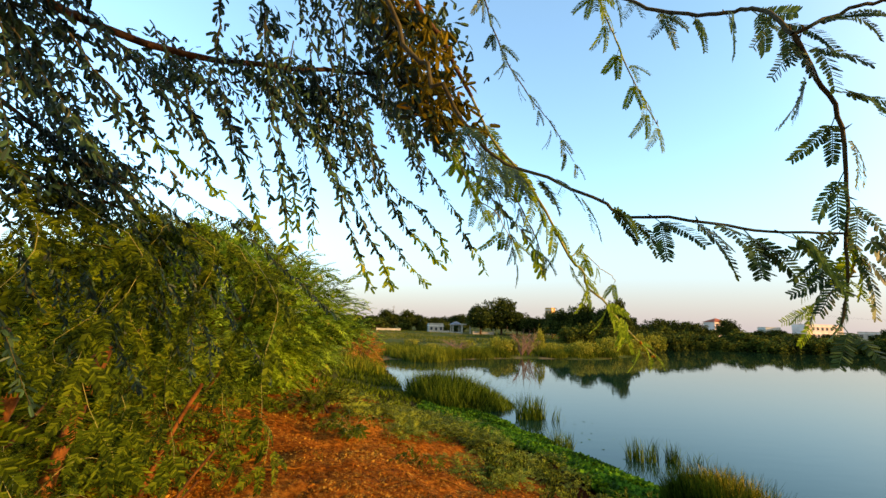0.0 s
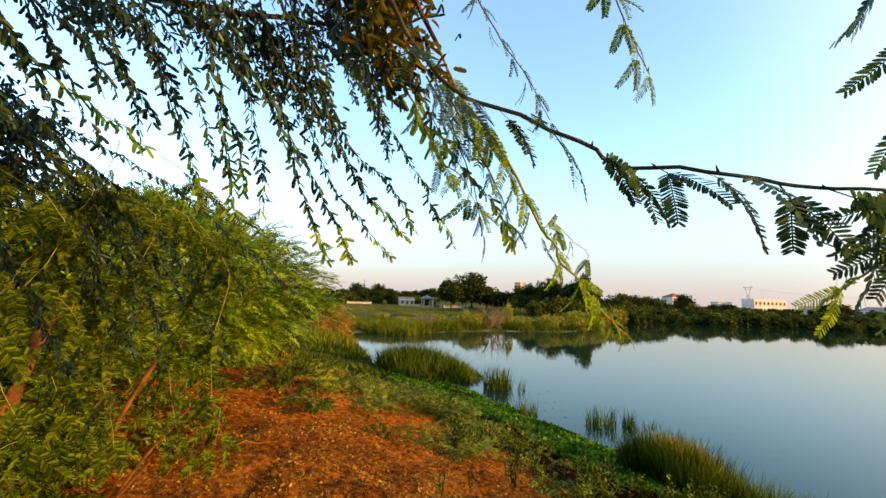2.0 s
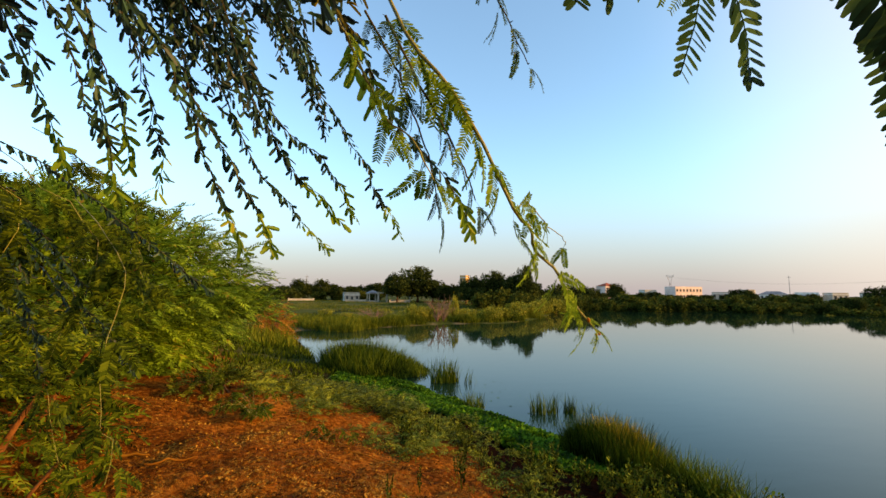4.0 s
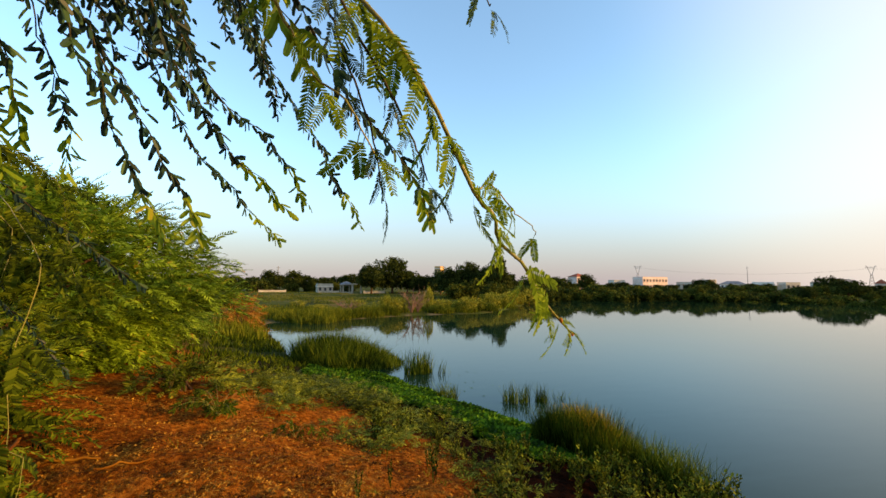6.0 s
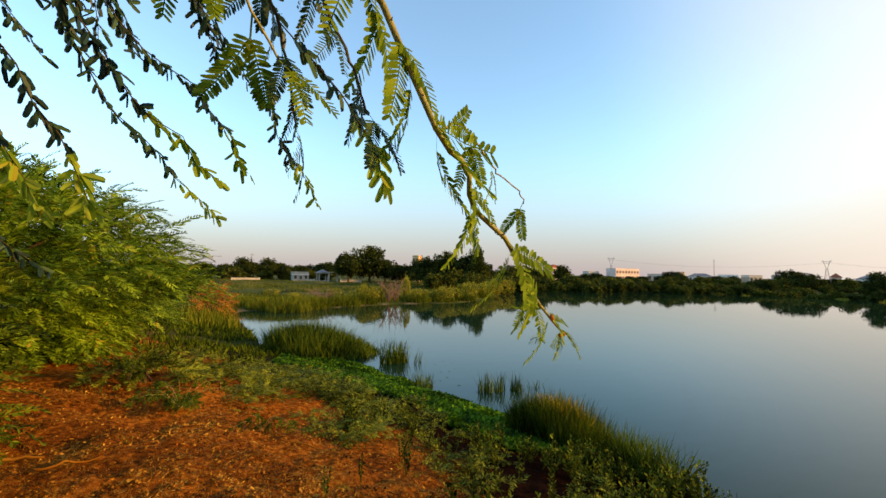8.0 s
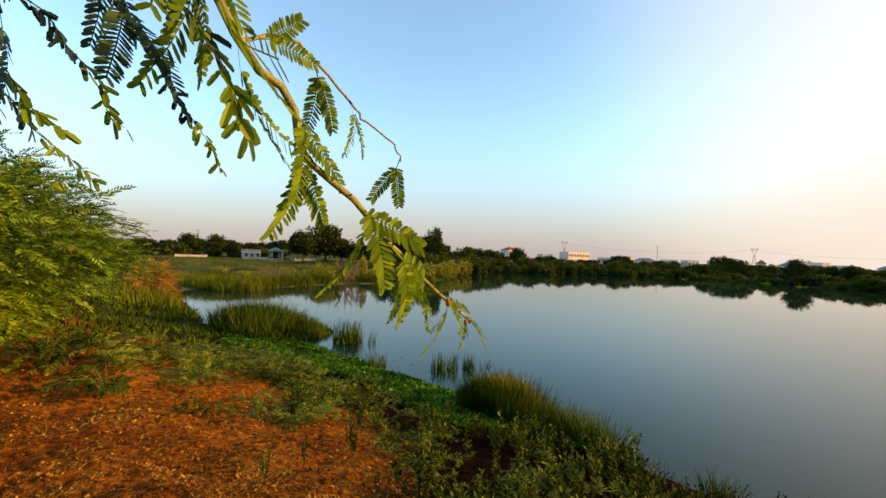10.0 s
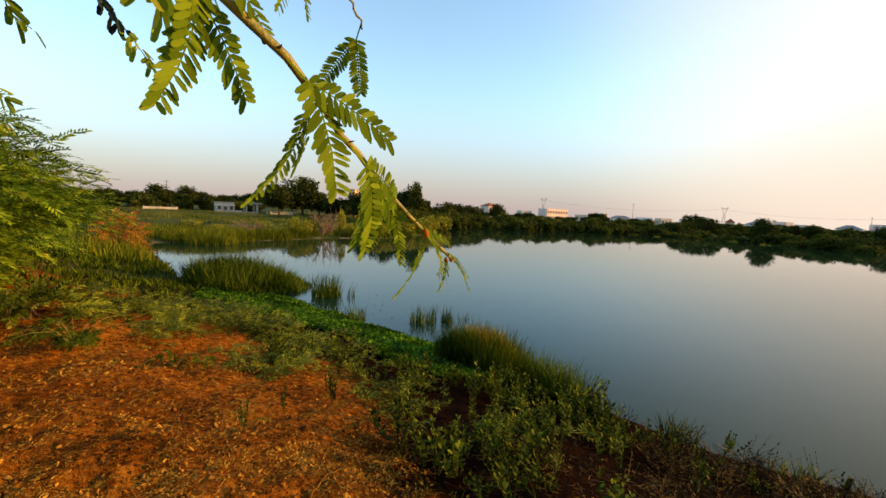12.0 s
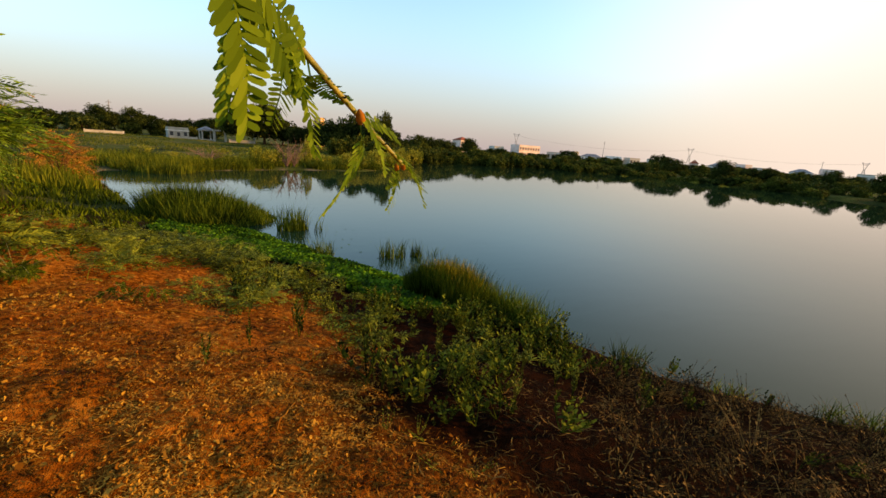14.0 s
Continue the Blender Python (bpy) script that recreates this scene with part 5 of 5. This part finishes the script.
S, d = meadow_spots(60000, gen_d, -24, 60, 41, 100, lambda x, y, d: (d > 0.7) & (d < 9 + 10 * rough_noise(x, y, 9, 2, 31)) & (zones(x, y)[1] > 0.4) & (rough_noise(x, y, 5, 3, 33) > -0.17))
ob = clump("marsh_reeds", S, gen_d.uniform(0.3, 0.7, len(S)) * (1 + 0.9 * rough_noise(S[:, 0], S[:, 1], 4, 2, 32)), "yellow-green reeds fringing the marsh meadow", "reeds", REED_FAR, gen_d, 2.2)
ob["kind"] = "stuff"
S, d = meadow_spots(52000, gen_d, -40, 75, 46, 140, lambda x, y, d: (d > 6) & (zones(x, y)[1] > 0.4) & (rough_noise(x, y, 8, 3, 34) > -0.08))
ob = clump("meadow_grass", S, gen_d.uniform(0.12, 0.34, len(S)), "green grass on the marsh meadow", "grass", MEADOW, gen_d, 3.4)
ob["kind"] = "stuff"
S, d = meadow_spots(26000, gen_d, -16, 1.5, 15.5, 42, lambda x, y, d: (d > 0.0) & (x > -3 - 0.28 * y) & (rough_noise(x, y, 2.0, 3, 36) > -0.02))
ob = clump("bank_grass", S, gen_d.uniform(0.08, 0.3, len(S)) * (1 + 0.8 * soft(20, 34, S[:, 1])), "rough green grass on the bank beside the inlet", "grass", REED_DRY, gen_d, 2.2, "", 0.35)
ob["kind"] = "stuff"
for cx, cy, rx, ry, n, tall in ((-1.4, 43.4, 2.2, 2.6, 1500, 1.1), (-7.0, 38, 1.4, 3.5, 1200, 1.1), (-5.6, 30, 1.8, 3.5, 900, 1.0)):
    S, r = oval_spots(n, cx, cy, rx, ry, 0, gen_d)
    clump("reed_bed", S, tall * (0.5 + 0.6 * np.sqrt(np.clip(1 - r**2, 0, 1))) * gen_d.uniform(0.75, 1.1, n), "yellow-green reed bed in the inlet", "reeds", REED_FAR, gen_d, 2.2, "reed beds")


for cx, cy, r, tall in ((-3.4, 44.2, 1.5, 1.1), (0.6, 45.0, 1.3, 1.2), (2.2, 46.6, 1.2, 0.9), (4.2, 47.6, 1.5, 1.0), (6.4, 49.2, 1.4, 1.1), (-1.2, 47.5, 1.8, 0.9), (3.0, 51.0, 2.0, 0.9), (8.0, 53.0, 2.2, 0.9),
                        (13.6, 51.2, 1.4, 1.0), (17.0, 52.0, 1.6, 1.1), (20.5, 54.0, 1.8, 1.1), (-6.0, 46.5, 1.8, 1.1), (-4.0, 52.0, 2.2, 0.9), (12.0, 56.0, 2.4, 0.9), (26.0, 60.0, 2.0, 1.2)):
    S, r_in = oval_spots(900, cx, cy, r * 1.25, r, 0, gen_d)
    clump("grass_tussock", S, tall * (0.35 + 0.75 * np.sqrt(np.clip(1 - r_in**2, 0, 1))) * gen_d.uniform(0.75, 1.1, len(S)), "rounded yellow-green grass tussock on the marsh edge", "grass", REED_FAR, gen_d, 1.8, "marsh tussocks", 0.35)


# ---- trees and shrubs in the distance ----
def crown_cloud(rx, ry, rz, n_clumps, per, leaf, gen, hollow=0.55, flat_base=0.35):
    """Leaves gathered in clumps round an uneven crown."""
    u = gen.normal(0, 1, (n_clumps, 3))
    u = unit(u) * (hollow + (1 - hollow) * gen.random((n_clumps, 1)) ** 0.5) * gen.uniform(0.75, 1.12, (n_clumps, 1))
    u[:, 2] = np.where(u[:, 2] < 0, u[:, 2] * flat_base * 2, u[:, 2])
    C = u * np.array([rx, ry, rz])
    size = gen.uniform(0.22, 0.42, n_clumps) * min(rx, rz)
    P = np.repeat(C, per, 0) + unit(gen.normal(0, 1, (n_clumps * per, 3))) * (np.repeat(size, per)[:, None] * gen.random((n_clumps * per, 1)) ** 0.4)
    D = unit(gen.normal(0, 1, P.shape) + unit(P) * 0.6)
    V = np.array(diamond((0, -0.5, 0), (0, 1, 0), (1, 0, 0), 1, 0.55), float)
    F = np.array([(0, 1, 2, 3)])
    M = frames_along(D, unit(gen.normal(0, 1, P.shape))) * (leaf * gen.uniform(0.6, 1.3, (len(P), 1, 1)))
    return spread(V, F, M, P)


def far_tree(name, label, category, seed, rx, rz, trunk_h, material, clumps=110, per=60, leaf=0.5):
    """A tree standing at the origin, to be copied."""
    gen = np.random.default_rng(seed)
    e = thing(name, (0, 0, 0), label, category)
    lines = [tube(smooth_path([(0, 0, -0.4), (gen.normal(0, 0.1), gen.normal(0, 0.1), trunk_h * 0.6), (gen.normal(0, 0.3), gen.normal(0, 0.3), trunk_h + rz * 0.4)], 8), np.linspace(0.07 * rx + 0.05, 0.05, 8), 7)]
    for i in range(6):
        a = gen.uniform(0, 2 * math.pi)
        lines.append(tube(bezier((0, 0, trunk_h * 0.55), (math.cos(a) * rx * 0.3, math.sin(a) * rx * 0.3, trunk_h + rz * 0.1), (math.cos(a) * rx * 0.75, math.sin(a) * rx * 0.75, trunk_h + rz * 0.5), 6), np.linspace(0.03 * rx + 0.02, 0.03, 6), 5))
    part("trunk", *lines[0], BARK, e, smooth=True)
    for L in lines[1:]:
        part("limb", *L, BARK, e, smooth=True)
    V, F = crown_cloud(rx, rx * 0.95, rz, clumps, per, leaf, gen)
    part("crown", V + np.array([0, 0, trunk_h + rz * 0.45]), F, material, e)
    return e


def plant_copy(src, az, d, scale, tall, turn, label="", group="", z=None):
    """A copy at a bearing and distance from the bank; tall stretches it upright."""
    x, y = bearing(az, d)
    g = float(height(x, y)) if z is None else z
    m = Matrix.Translation((x, y, g)) @ Matrix.Rotation(turn, 4, "Z") @ Matrix.Diagonal((scale, scale, tall, 1))
    ob = copy_thing(src, m)
    tagged(ob, label, group=group)
    return ob


TREES = [far_tree("tree", "dark green broad-crowned tree in the distance", "tree", 801, 4.2, 3.0, 2.4, TREE_FAR),
         far_tree("tree", "dark green broad-crowned tree in the distance", "tree", 802, 3.6, 3.6, 2.2, TREE_FAR),
         far_tree("tree", "dark green spreading tree in the distance", "tree", 803, 5.0, 2.6, 2.6, TREE_FAR)]
SHRUBS = [far_tree("shrub", "dense green mesquite shrub on the far shore", "shrub", 811, 2.4, 1.9, 0.35, TREE_GREEN, 60, 42, 0.42),
          far_tree("shrub", "dense green mesquite shrub on the far shore", "shrub", 812, 3.0, 1.6, 0.3, TREE_FAR, 60, 42, 0.42),
          far_tree("shrub", "dense green mesquite shrub on the far shore", "shrub", 813, 2.0, 2.1, 0.4, TREE_GREEN, 60, 42, 0.42)]
GOLDEN = far_tree("shrub", "yellow-green shrub at the meadow's edge", "shrub", 821, 2.0, 1.5, 0.3, TREE_YELLOW, 60, 24, 0.3)


def bare_shrub():
    gen = np.random.default_rng(831)
    e = thing("bare_shrub", (0, 0, 0), "leafless pinkish-brown shrub at the meadow's edge", "shrub")
    for k in range(16):
        a = gen.uniform(0, 2 * math.pi)
        tip = np.array([math.cos(a) * gen.uniform(0.6, 1.9), math.sin(a) * gen.uniform(0.6, 1.9), gen.uniform(1.1, 2.3)])
        main = bezier((0, 0, -0.1), tip * np.array([0.3, 0.3, 0.7]), tip, 7)
        ps = [tube(main, np.linspace(0.05, 0.014, 7), 4)]
        for j in range(9):
            b = main[gen.integers(2, 7)]
            c = b + gen.normal(0, 0.35, 3) + np.array([0, 0, 0.25])
            ps.append(tube(np.linspace(b, c, 3), [0.018, 0.013, 0.008], 3))
        V, F = joined(ps)
        part("stem", V, F, DEAD_TWIG, e)
    return e


BARE = bare_shrub()
far_gen = np.random.default_rng(57)


def row(src, az0, az1, n, d0, d1, s0, s1, tall, group):
    for i in range(n):
        az = az0 + (az1 - az0) * (i + far_gen.uniform(0.2, 0.8)) / n
        d = d0 + (d1 - d0) * (i + 0.5) / n + far_gen.uniform(-4, 4)
        s = far_gen.uniform(s0, s1)
        plant_copy(src[int(far_gen.integers(0, len(src)))], az, d, s, s * tall * far_gen.uniform(0.85, 1.15), far_gen.uniform(0, 6.28), group=group)


# behind the meadow
row(TREES, -30, -5, 14, 150, 160, 0.8, 1.1, 0.8, "trees behind the meadow")
row(TREES, -5, 4, 7, 150, 152, 0.75, 0.95, 0.9, "trees behind the meadow")
row(SHRUBS, -28, 4, 16, 140, 146, 0.9, 1.4, 0.9, "shrubs behind the meadow")
plant_copy(TREES[1], 8.5, 128, 1.75, 1.42, 0.4, "tall dark rounded tree behind the meadow", "trees behind the meadow")
plant_copy(TREES[0], 5.6, 124, 1.05, 1.25, 1.9, "mid-green rounded tree behind the meadow", "trees behind the meadow")
plant_copy(TREES[0], 10.6, 132, 1.0, 1.05, 2.6, group="trees behind the meadow")
row(TREES, 11.5, 17, 5, 128, 122, 0.8, 1.0, 0.9, "trees behind the meadow")
row(TREES, 16.5, 24, 9, 100, 96, 0.85, 1.05, 1.0, "trees beside the pond")
row(SHRUBS, 17, 30, 14, 90, 100, 0.85, 1.3, 1.0, "shrubs beside the pond")
row(SHRUBS, 22, 31, 11, 74, 94, 0.7, 1.1, 1.0, "shrubs beside the pond")
row(TREES, 24.5, 33, 9, 108, 116, 0.7, 0.9, 0.8, "trees beside the pond")
plant_copy(TREES[1], 23.6, 92, 0.55, 1.2, 0.3, "slender tree standing above the shrubs by the pond", "trees beside the pond")
# meadow edge shrubs
plant_copy(BARE, 2.6, 47.5, 1.15, 0.62, 0.0, "low leafless pinkish-brown shrub on the meadow's edge")
plant_copy(BARE, 11.2, 50, 0.95, 1.15, 1.1, "leafless reddish shrub mirrored in the pond")
plant_copy(BARE, 12.1, 51, 0.8, 0.95, 2.3)
for az, d, s, tall in ((8.0, 49.5, 0.62, 0.9), (9.3, 50, 0.6, 0.8), (13.5, 54, 0.4, 1.35), (14.9, 57, 0.5, 0.55), (18.9, 53.5, 0.75, 0.8), (20.1, 55, 0.7, 0.75), (17.6, 55, 0.5, 0.5),
                       (22.3, 62, 0.8, 1.0), (23.4, 64, 0.9, 0.95), (24.7, 69, 1.0, 1.0), (26.2, 74, 0.8, 1.2), (27.6, 79, 0.9, 1.2), (-1.5, 52, 0.6, 0.35), (5.2, 50, 0.8, 0.4),
                       (6.8, 55, 0.7, 0.45), (10.6, 56, 0.6, 0.5), (15.8, 60, 0.8, 0.5), (3.8, 60, 0.7, 0.4), (-4.0, 58, 0.6, 0.4), (12.7, 62, 0.8, 0.5)):
    plant_copy(GOLDEN, az, d, s, tall, az * 1.7)
# far right shore: a low belt of shrubs, trees behind
row(SHRUBS, 29, 40, 26, 100, 103, 0.7, 1.2, 0.85, "shrubs on the far shore")
row(SHRUBS, 40, 56, 32, 106, 122, 0.6, 1.1, 0.8, "shrubs on the far shore")
row(SHRUBS, 56, 74, 32, 123, 103, 0.5, 1.0, 0.75, "shrubs on the far shore")
row(SHRUBS, 74, 112, 26, 102, 92, 0.4, 1.0, 0.75, "shrubs on the far shore")
row(SHRUBS, 30, 80, 44, 148, 142, 0.8, 1.3, 0.7, "shrubs behind the far shore")
row(SHRUBS, 44, 92, 28, 138, 122, 0.5, 0.9, 0.65, "scrub on the far shore")
row([GOLDEN], 33, 92, 22, 116, 104, 0.4, 0.8, 0.9, "yellow scrub on the far shore")
row(TREES, 33, 82, 26, 185, 170, 0.5, 0.8, 0.6, "trees behind the far shore")
for az, d, s in ((35.2, 175, 0.95), (48.6, 152, 0.8), (60.7, 134, 0.75), (59.4, 150, 0.85), (68.7, 140, 0.6), (70.3, 138, 0.6), (75.3, 130, 0.6), (79, 112, 0.6), (82, 114, 0.6), (57.6, 124, 0.5), (66, 118, 0.7)):
    plant_copy(TREES[int(d) % 3], az, d, s, s * 0.9, az, "round-crowned dark tree behind the far shore", "trees behind the far shore")
for src in (*TREES, *SHRUBS, GOLDEN, BARE):
    x, y = bearing(-50 - 6 * (TREES + SHRUBS + [GOLDEN, BARE]).index(src), 150)
    src.location = (x, y, float(height(x, y)))


# ---- buildings and pylons far off ----
def box_arrays(size, centre):
    sx, sy, sz = (v / 2 for v in size)
    V = np.array([(x, y, z) for z in (-sz, sz) for x, y in ((-sx, -sy), (sx, -sy), (sx, sy), (-sx, sy))], float) + np.asarray(centre, float)
    return V, np.array([(3, 2, 1, 0), (4, 5, 6, 7), (0, 1, 5, 4), (1, 2, 6, 5), (2, 3, 7, 6), (3, 0, 4, 7)])


def roof_arrays(size, rise, centre):
    """A hipped roof."""
    sx, sy = size[0] / 2, size[1] / 2
    rx, ry = max(sx - sy, 0.05), max(sy - sx, 0.05)
    V = np.array([(-sx, -sy, 0), (sx, -sy, 0), (sx, sy, 0), (-sx, sy, 0), (-rx, -ry, rise), (rx, -ry, rise), (rx, ry, rise), (-rx, ry, rise)], float) + np.asarray(centre, float)
    return V, np.array([(3, 2, 1, 0), (4, 5, 6, 7), (0, 1, 5, 4), (1, 2, 6, 5), (2, 3, 7, 6), (3, 0, 4, 7)])


def at_bearing(e, az, d, z=None, turn=0.0):
    x, y = bearing(az, d)
    e.location = (x, y, float(height(x, y)) if z is None else z)
    e.rotation_euler = (0, 0, radians(-az + turn))
    return e


def own_part(name, arrays, material, parent, label=""):
    ob = new(name, quad_mesh(name, *arrays, material))
    ob.parent = parent
    if label:
        ob["label"] = label
    return ob


def flat_house(az, d, wide, deep, tall, wall, label, floors=2, cols=5, turn=0.0, z=None, roof=None, name="house"):
    """A plastered house: walls, floor bands, parapet, door, windows with frames and sills."""
    e = thing(name, (0, 0, 0), label, "house", "houses across the pond")
    own_part("wall", box_arrays((wide, deep, tall), (0, 0, tall / 2 - 0.2)), wall, e)
    fh = tall / floors
    for f in range(floors):
        own_part("floor_band", box_arrays((wide + 0.3, deep + 0.3, 0.22), (0, 0, (f + 1) * fh - 0.31)), LIME, e)
        for c in range(cols):
            x = -wide / 2 + wide * (c + 0.5) / cols
            if f == 0 and c == cols // 2:
                own_part("door", box_arrays((wide / cols * 0.42, 0.12, fh * 0.68), (x, -deep / 2 - 0.03, fh * 0.34)), DARKGLASS, e)
                continue
            w = own_part("window", box_arrays((wide / cols * 0.46, 0.12, fh * 0.42), (x, -deep / 2 - 0.03, f * fh + fh * 0.52)), DARKGLASS, e)
            own_part("sill", box_arrays((wide / cols * 0.56, 0.3, 0.12), (x, -deep / 2 - 0.12, f * fh + fh * 0.28)), LIME, w)
    if roof:
        own_part("roof", roof_arrays((wide + 0.8, deep + 0.8), 1.6, (0, 0, tall - 0.19)), roof, e)
    else:
        for s in (-1, 1):
            own_part("parapet", box_arrays((wide, 0.2, 0.7), (0, s * (deep / 2 - 0.1), tall + 0.15)), wall, e)
            own_part("parapet", box_arrays((0.2, deep - 0.4, 0.7), (s * (wide / 2 - 0.1), 0, tall + 0.15)), wall, e)
    return at_bearing(e, az, d, z, turn)


flat_house(42.8, 240, 16, 7, 5.8, PINK, "long pale two-storey house lit by the low sun", 2, 8, 44)
flat_house(38.9, 235, 6, 6, 4.0, DUSTY, "small weathered house behind the trees", 1, 3, 30)
flat_house(34.1, 200, 6, 6, 6.0, PINK, "house with a red tiled roof behind trees", 2, 3, 40, roof=REDROOF)
flat_house(51.3, 260, 11, 6, 3.0, LIME, "long low house with a grey roof", 1, 5, 0, roof=GREYROOF)
flat_house(54.0, 250, 8, 6, 3.4, LIME, "low whitewashed house across the pond", 1, 4, 5)
flat_house(63.0, 210, 3, 3, 3.6, PINK, "small red-fronted house across the pond", 1, 2, 0, roof=REDROOF)
flat_house(65.5, 240, 9, 6, 3.0, LIME, "long grey-roofed house across the pond", 1, 5, 0, roof=GREYROOF)
flat_house(72.8, 240, 8, 6, 2.8, LIME, "low pale house across the pond", 1, 4, 0, roof=GREYROOF)
flat_house(15.1, 150, 2.4, 3.0, 9.0, OCHRE, "ochre tower house above the trees", 3, 2, -25)
flat_house(-0.7, 132, 4.6, 4, 2.4, DUSTY, "small flat weathered whitewashed building beside the meadow", 1, 3, 8)

far_house = np.random.default_rng(59)
for az in (46.5, 49.0, 56.2, 58.6, 60.4, 67.8, 69.6, 75.0, 77.6, 80.2):
    flat_house(az, float(far_house.uniform(235, 275)), float(far_house.uniform(4, 8)), 5, float(far_house.uniform(3.2, 4.6)), DUSTY if far_house.random() < 0.6 else PINK,
               "small pale house half hidden by scrub across the pond", 1, 3, float(far_house.uniform(-15, 55)))


def pavilion():
    e = thing("pavilion", (0, 0, 0), "small open pavilion with a pyramid roof beside the meadow", "pavilion")
    own_part("plinth", box_arrays((3.4, 3.4, 0.5), (0, 0, 0.1)), DUSTY, e)
    for sx in (-1, 1):
        for sy in (-1, 1):
            own_part("pillar", box_arrays((0.3, 0.3, 2.1), (sx * 1.35, sy * 1.35, 1.4)), DUSTY, e)
    own_part("beam", box_arrays((3.2, 3.2, 0.25), (0, 0, 2.58)), DUSTY, e)
    own_part("roof", roof_arrays((3.9, 3.9), 1.0, (0, 0, 2.705)), GREYROOF, e)
    return at_bearing(e, 2.2, 130, turn=15)


def gateway():
    e = thing("gateway", (0, 0, 0), "whitewashed gateway with two pillars beside the pavilion", "gateway")
    for s in (-1, 1):
        own_part("pillar", box_arrays((0.55, 0.55, 2.7), (s * 1.3, 0, 1.3)), DUSTY, e)
    own_part("lintel", box_arrays((3.6, 0.8, 0.35), (0, 0, 2.82)), DUSTY, e)
    return at_bearing(e, 3.6, 128)


pavilion()
gateway()


def low_wall(az0, az1, d, tall, label):
    (x0, y0), (x1, y1) = bearing(az0, d), bearing(az1, d)
    L = math.hypot(x1 - x0, y1 - y0)
    e = thing("low_wall", (0, 0, 0), label, "wall", "compound walls")
    n = max(2, int(L / 3))
    own_part("wall_panel", box_arrays((L, 0.2, tall), (0, 0, tall / 2 - 0.3)), DUSTY, e)
    own_part("coping", box_arrays((L, 0.3, 0.1), (0, 0, tall - 0.248)), DUSTY, e)
    for i in range(n + 1):
        own_part("post", box_arrays((0.28, 0.32, tall + 0.25), (-L / 2 + L * i / n, 0, tall / 2 - 0.2)), DUSTY, e)
    return at_bearing(e, (az0 + az1) / 2, d)


low_wall(-8.8, -5.6, 128, 0.8, "low whitewashed wall beyond the meadow")
low_wall(-1.4, 1.2, 127, 0.9, "low whitewashed wall before the small building")
low_wall(4.6, 7.4, 126, 1.0, "low whitewashed wall beside the gateway")


def pylon(az, d, tall):
    """A lattice power pylon with a forked head."""
    e = thing("pylon", (0, 0, 0), "grey steel lattice power pylon on the skyline", "pylon", "power pylons")
    w0, w1, waist = tall * 0.11, tall * 0.025, tall * 0.62
    for sx in (-1, 1):
        for sy in (-1, 1):
            own_part("leg", tube([(sx * w0, sy * w0, -0.5), (sx * w1, sy * w1, waist)], [0.22, 0.2], 4), STEEL, e)
        own_part("arm", tube([(sx * w1, 0, waist), (sx * tall * 0.12, 0, tall * 0.98)], [0.22, 0.18], 4), STEEL, e)
        own_part("peak", tube([(sx * tall * 0.12, 0, tall * 0.96), (sx * tall * 0.16, 0, tall)], [0.18, 0.12], 4), STEEL, e)
    own_part("crossbar", tube([(-tall * 0.17, 0, tall * 0.93), (tall * 0.17, 0, tall * 0.93)], [0.22, 0.22], 4), STEEL, e)
    own_part("crossbar", tube([(-tall * 0.11, 0, tall * 0.86), (tall * 0.11, 0, tall * 0.86)], [0.16, 0.16], 4), STEEL, e)
    for k in range(5):
        za, zb = waist * k / 5, waist * (k + 1) / 5
        wa, wb = w0 + (w1 - w0) * k / 5, w0 + (w1 - w0) * (k + 1) / 5
        for s in (-1, 1):
            own_part("brace", tube([(-s * wa, -wa, za), (s * wb, -wb, zb)], [0.12, 0.12], 4), STEEL, e)
            own_part("brace", tube([(-s * wa, wa, za), (s * wb, wb, zb)], [0.12, 0.12], 4), STEEL, e)
    return at_bearing(e, az, d)


pylon(41.45, 560, 26)
pylon(62.4, 600, 23)
pylon(77.4, 560, 17)


def power_line(az0, d0, z0, az1, d1, z1, sag):
    """A slack cable between two pylon heads."""
    a, b = np.array([*bearing(az0, d0), z0]), np.array([*bearing(az1, d1), z1])
    t = np.linspace(0, 1, 17)[:, None]
    line = a + (b - a) * t - np.array([0, 0, 1.0]) * 4 * sag * t * (1 - t)
    ob = new("power_line", quad_mesh("power_line", *tube(line, np.full(17, 0.035), 4), STEEL))
    return tagged(ob, "slack grey power cable strung between pylons", "cable", "power cables")


for shift in (-3.0, 3.0):
    power_line(41.45 + 0.1 * shift, 560, 25, 62.4 + 0.1 * shift, 600, 22, 7)
    power_line(62.4 + 0.1 * shift, 600, 22, 77.4 + 0.1 * shift, 560, 17, 5)


def mast(az, d, tall, label):
    e = thing("mast", (0, 0, 0), label, "mast", "masts")
    own_part("pole", tube([(0, 0, -0.3), (0, 0, tall)], [0.16, 0.09], 5), STEEL, e)
    own_part("arm", tube([(-0.7, 0, tall * 0.93), (0.7, 0, tall * 0.93)], [0.06, 0.06], 4), STEEL, e)
    return at_bearing(e, az, d)


mast(52.7, 260, 12, "thin steel mast on the skyline")
mast(74.3, 320, 10, "thin steel mast on the skyline")
mast(-6.6, 160, 9, "wooden-looking power pole beyond the meadow")
mast(7.4, 135, 11.5, "thin pole beside the tall tree")
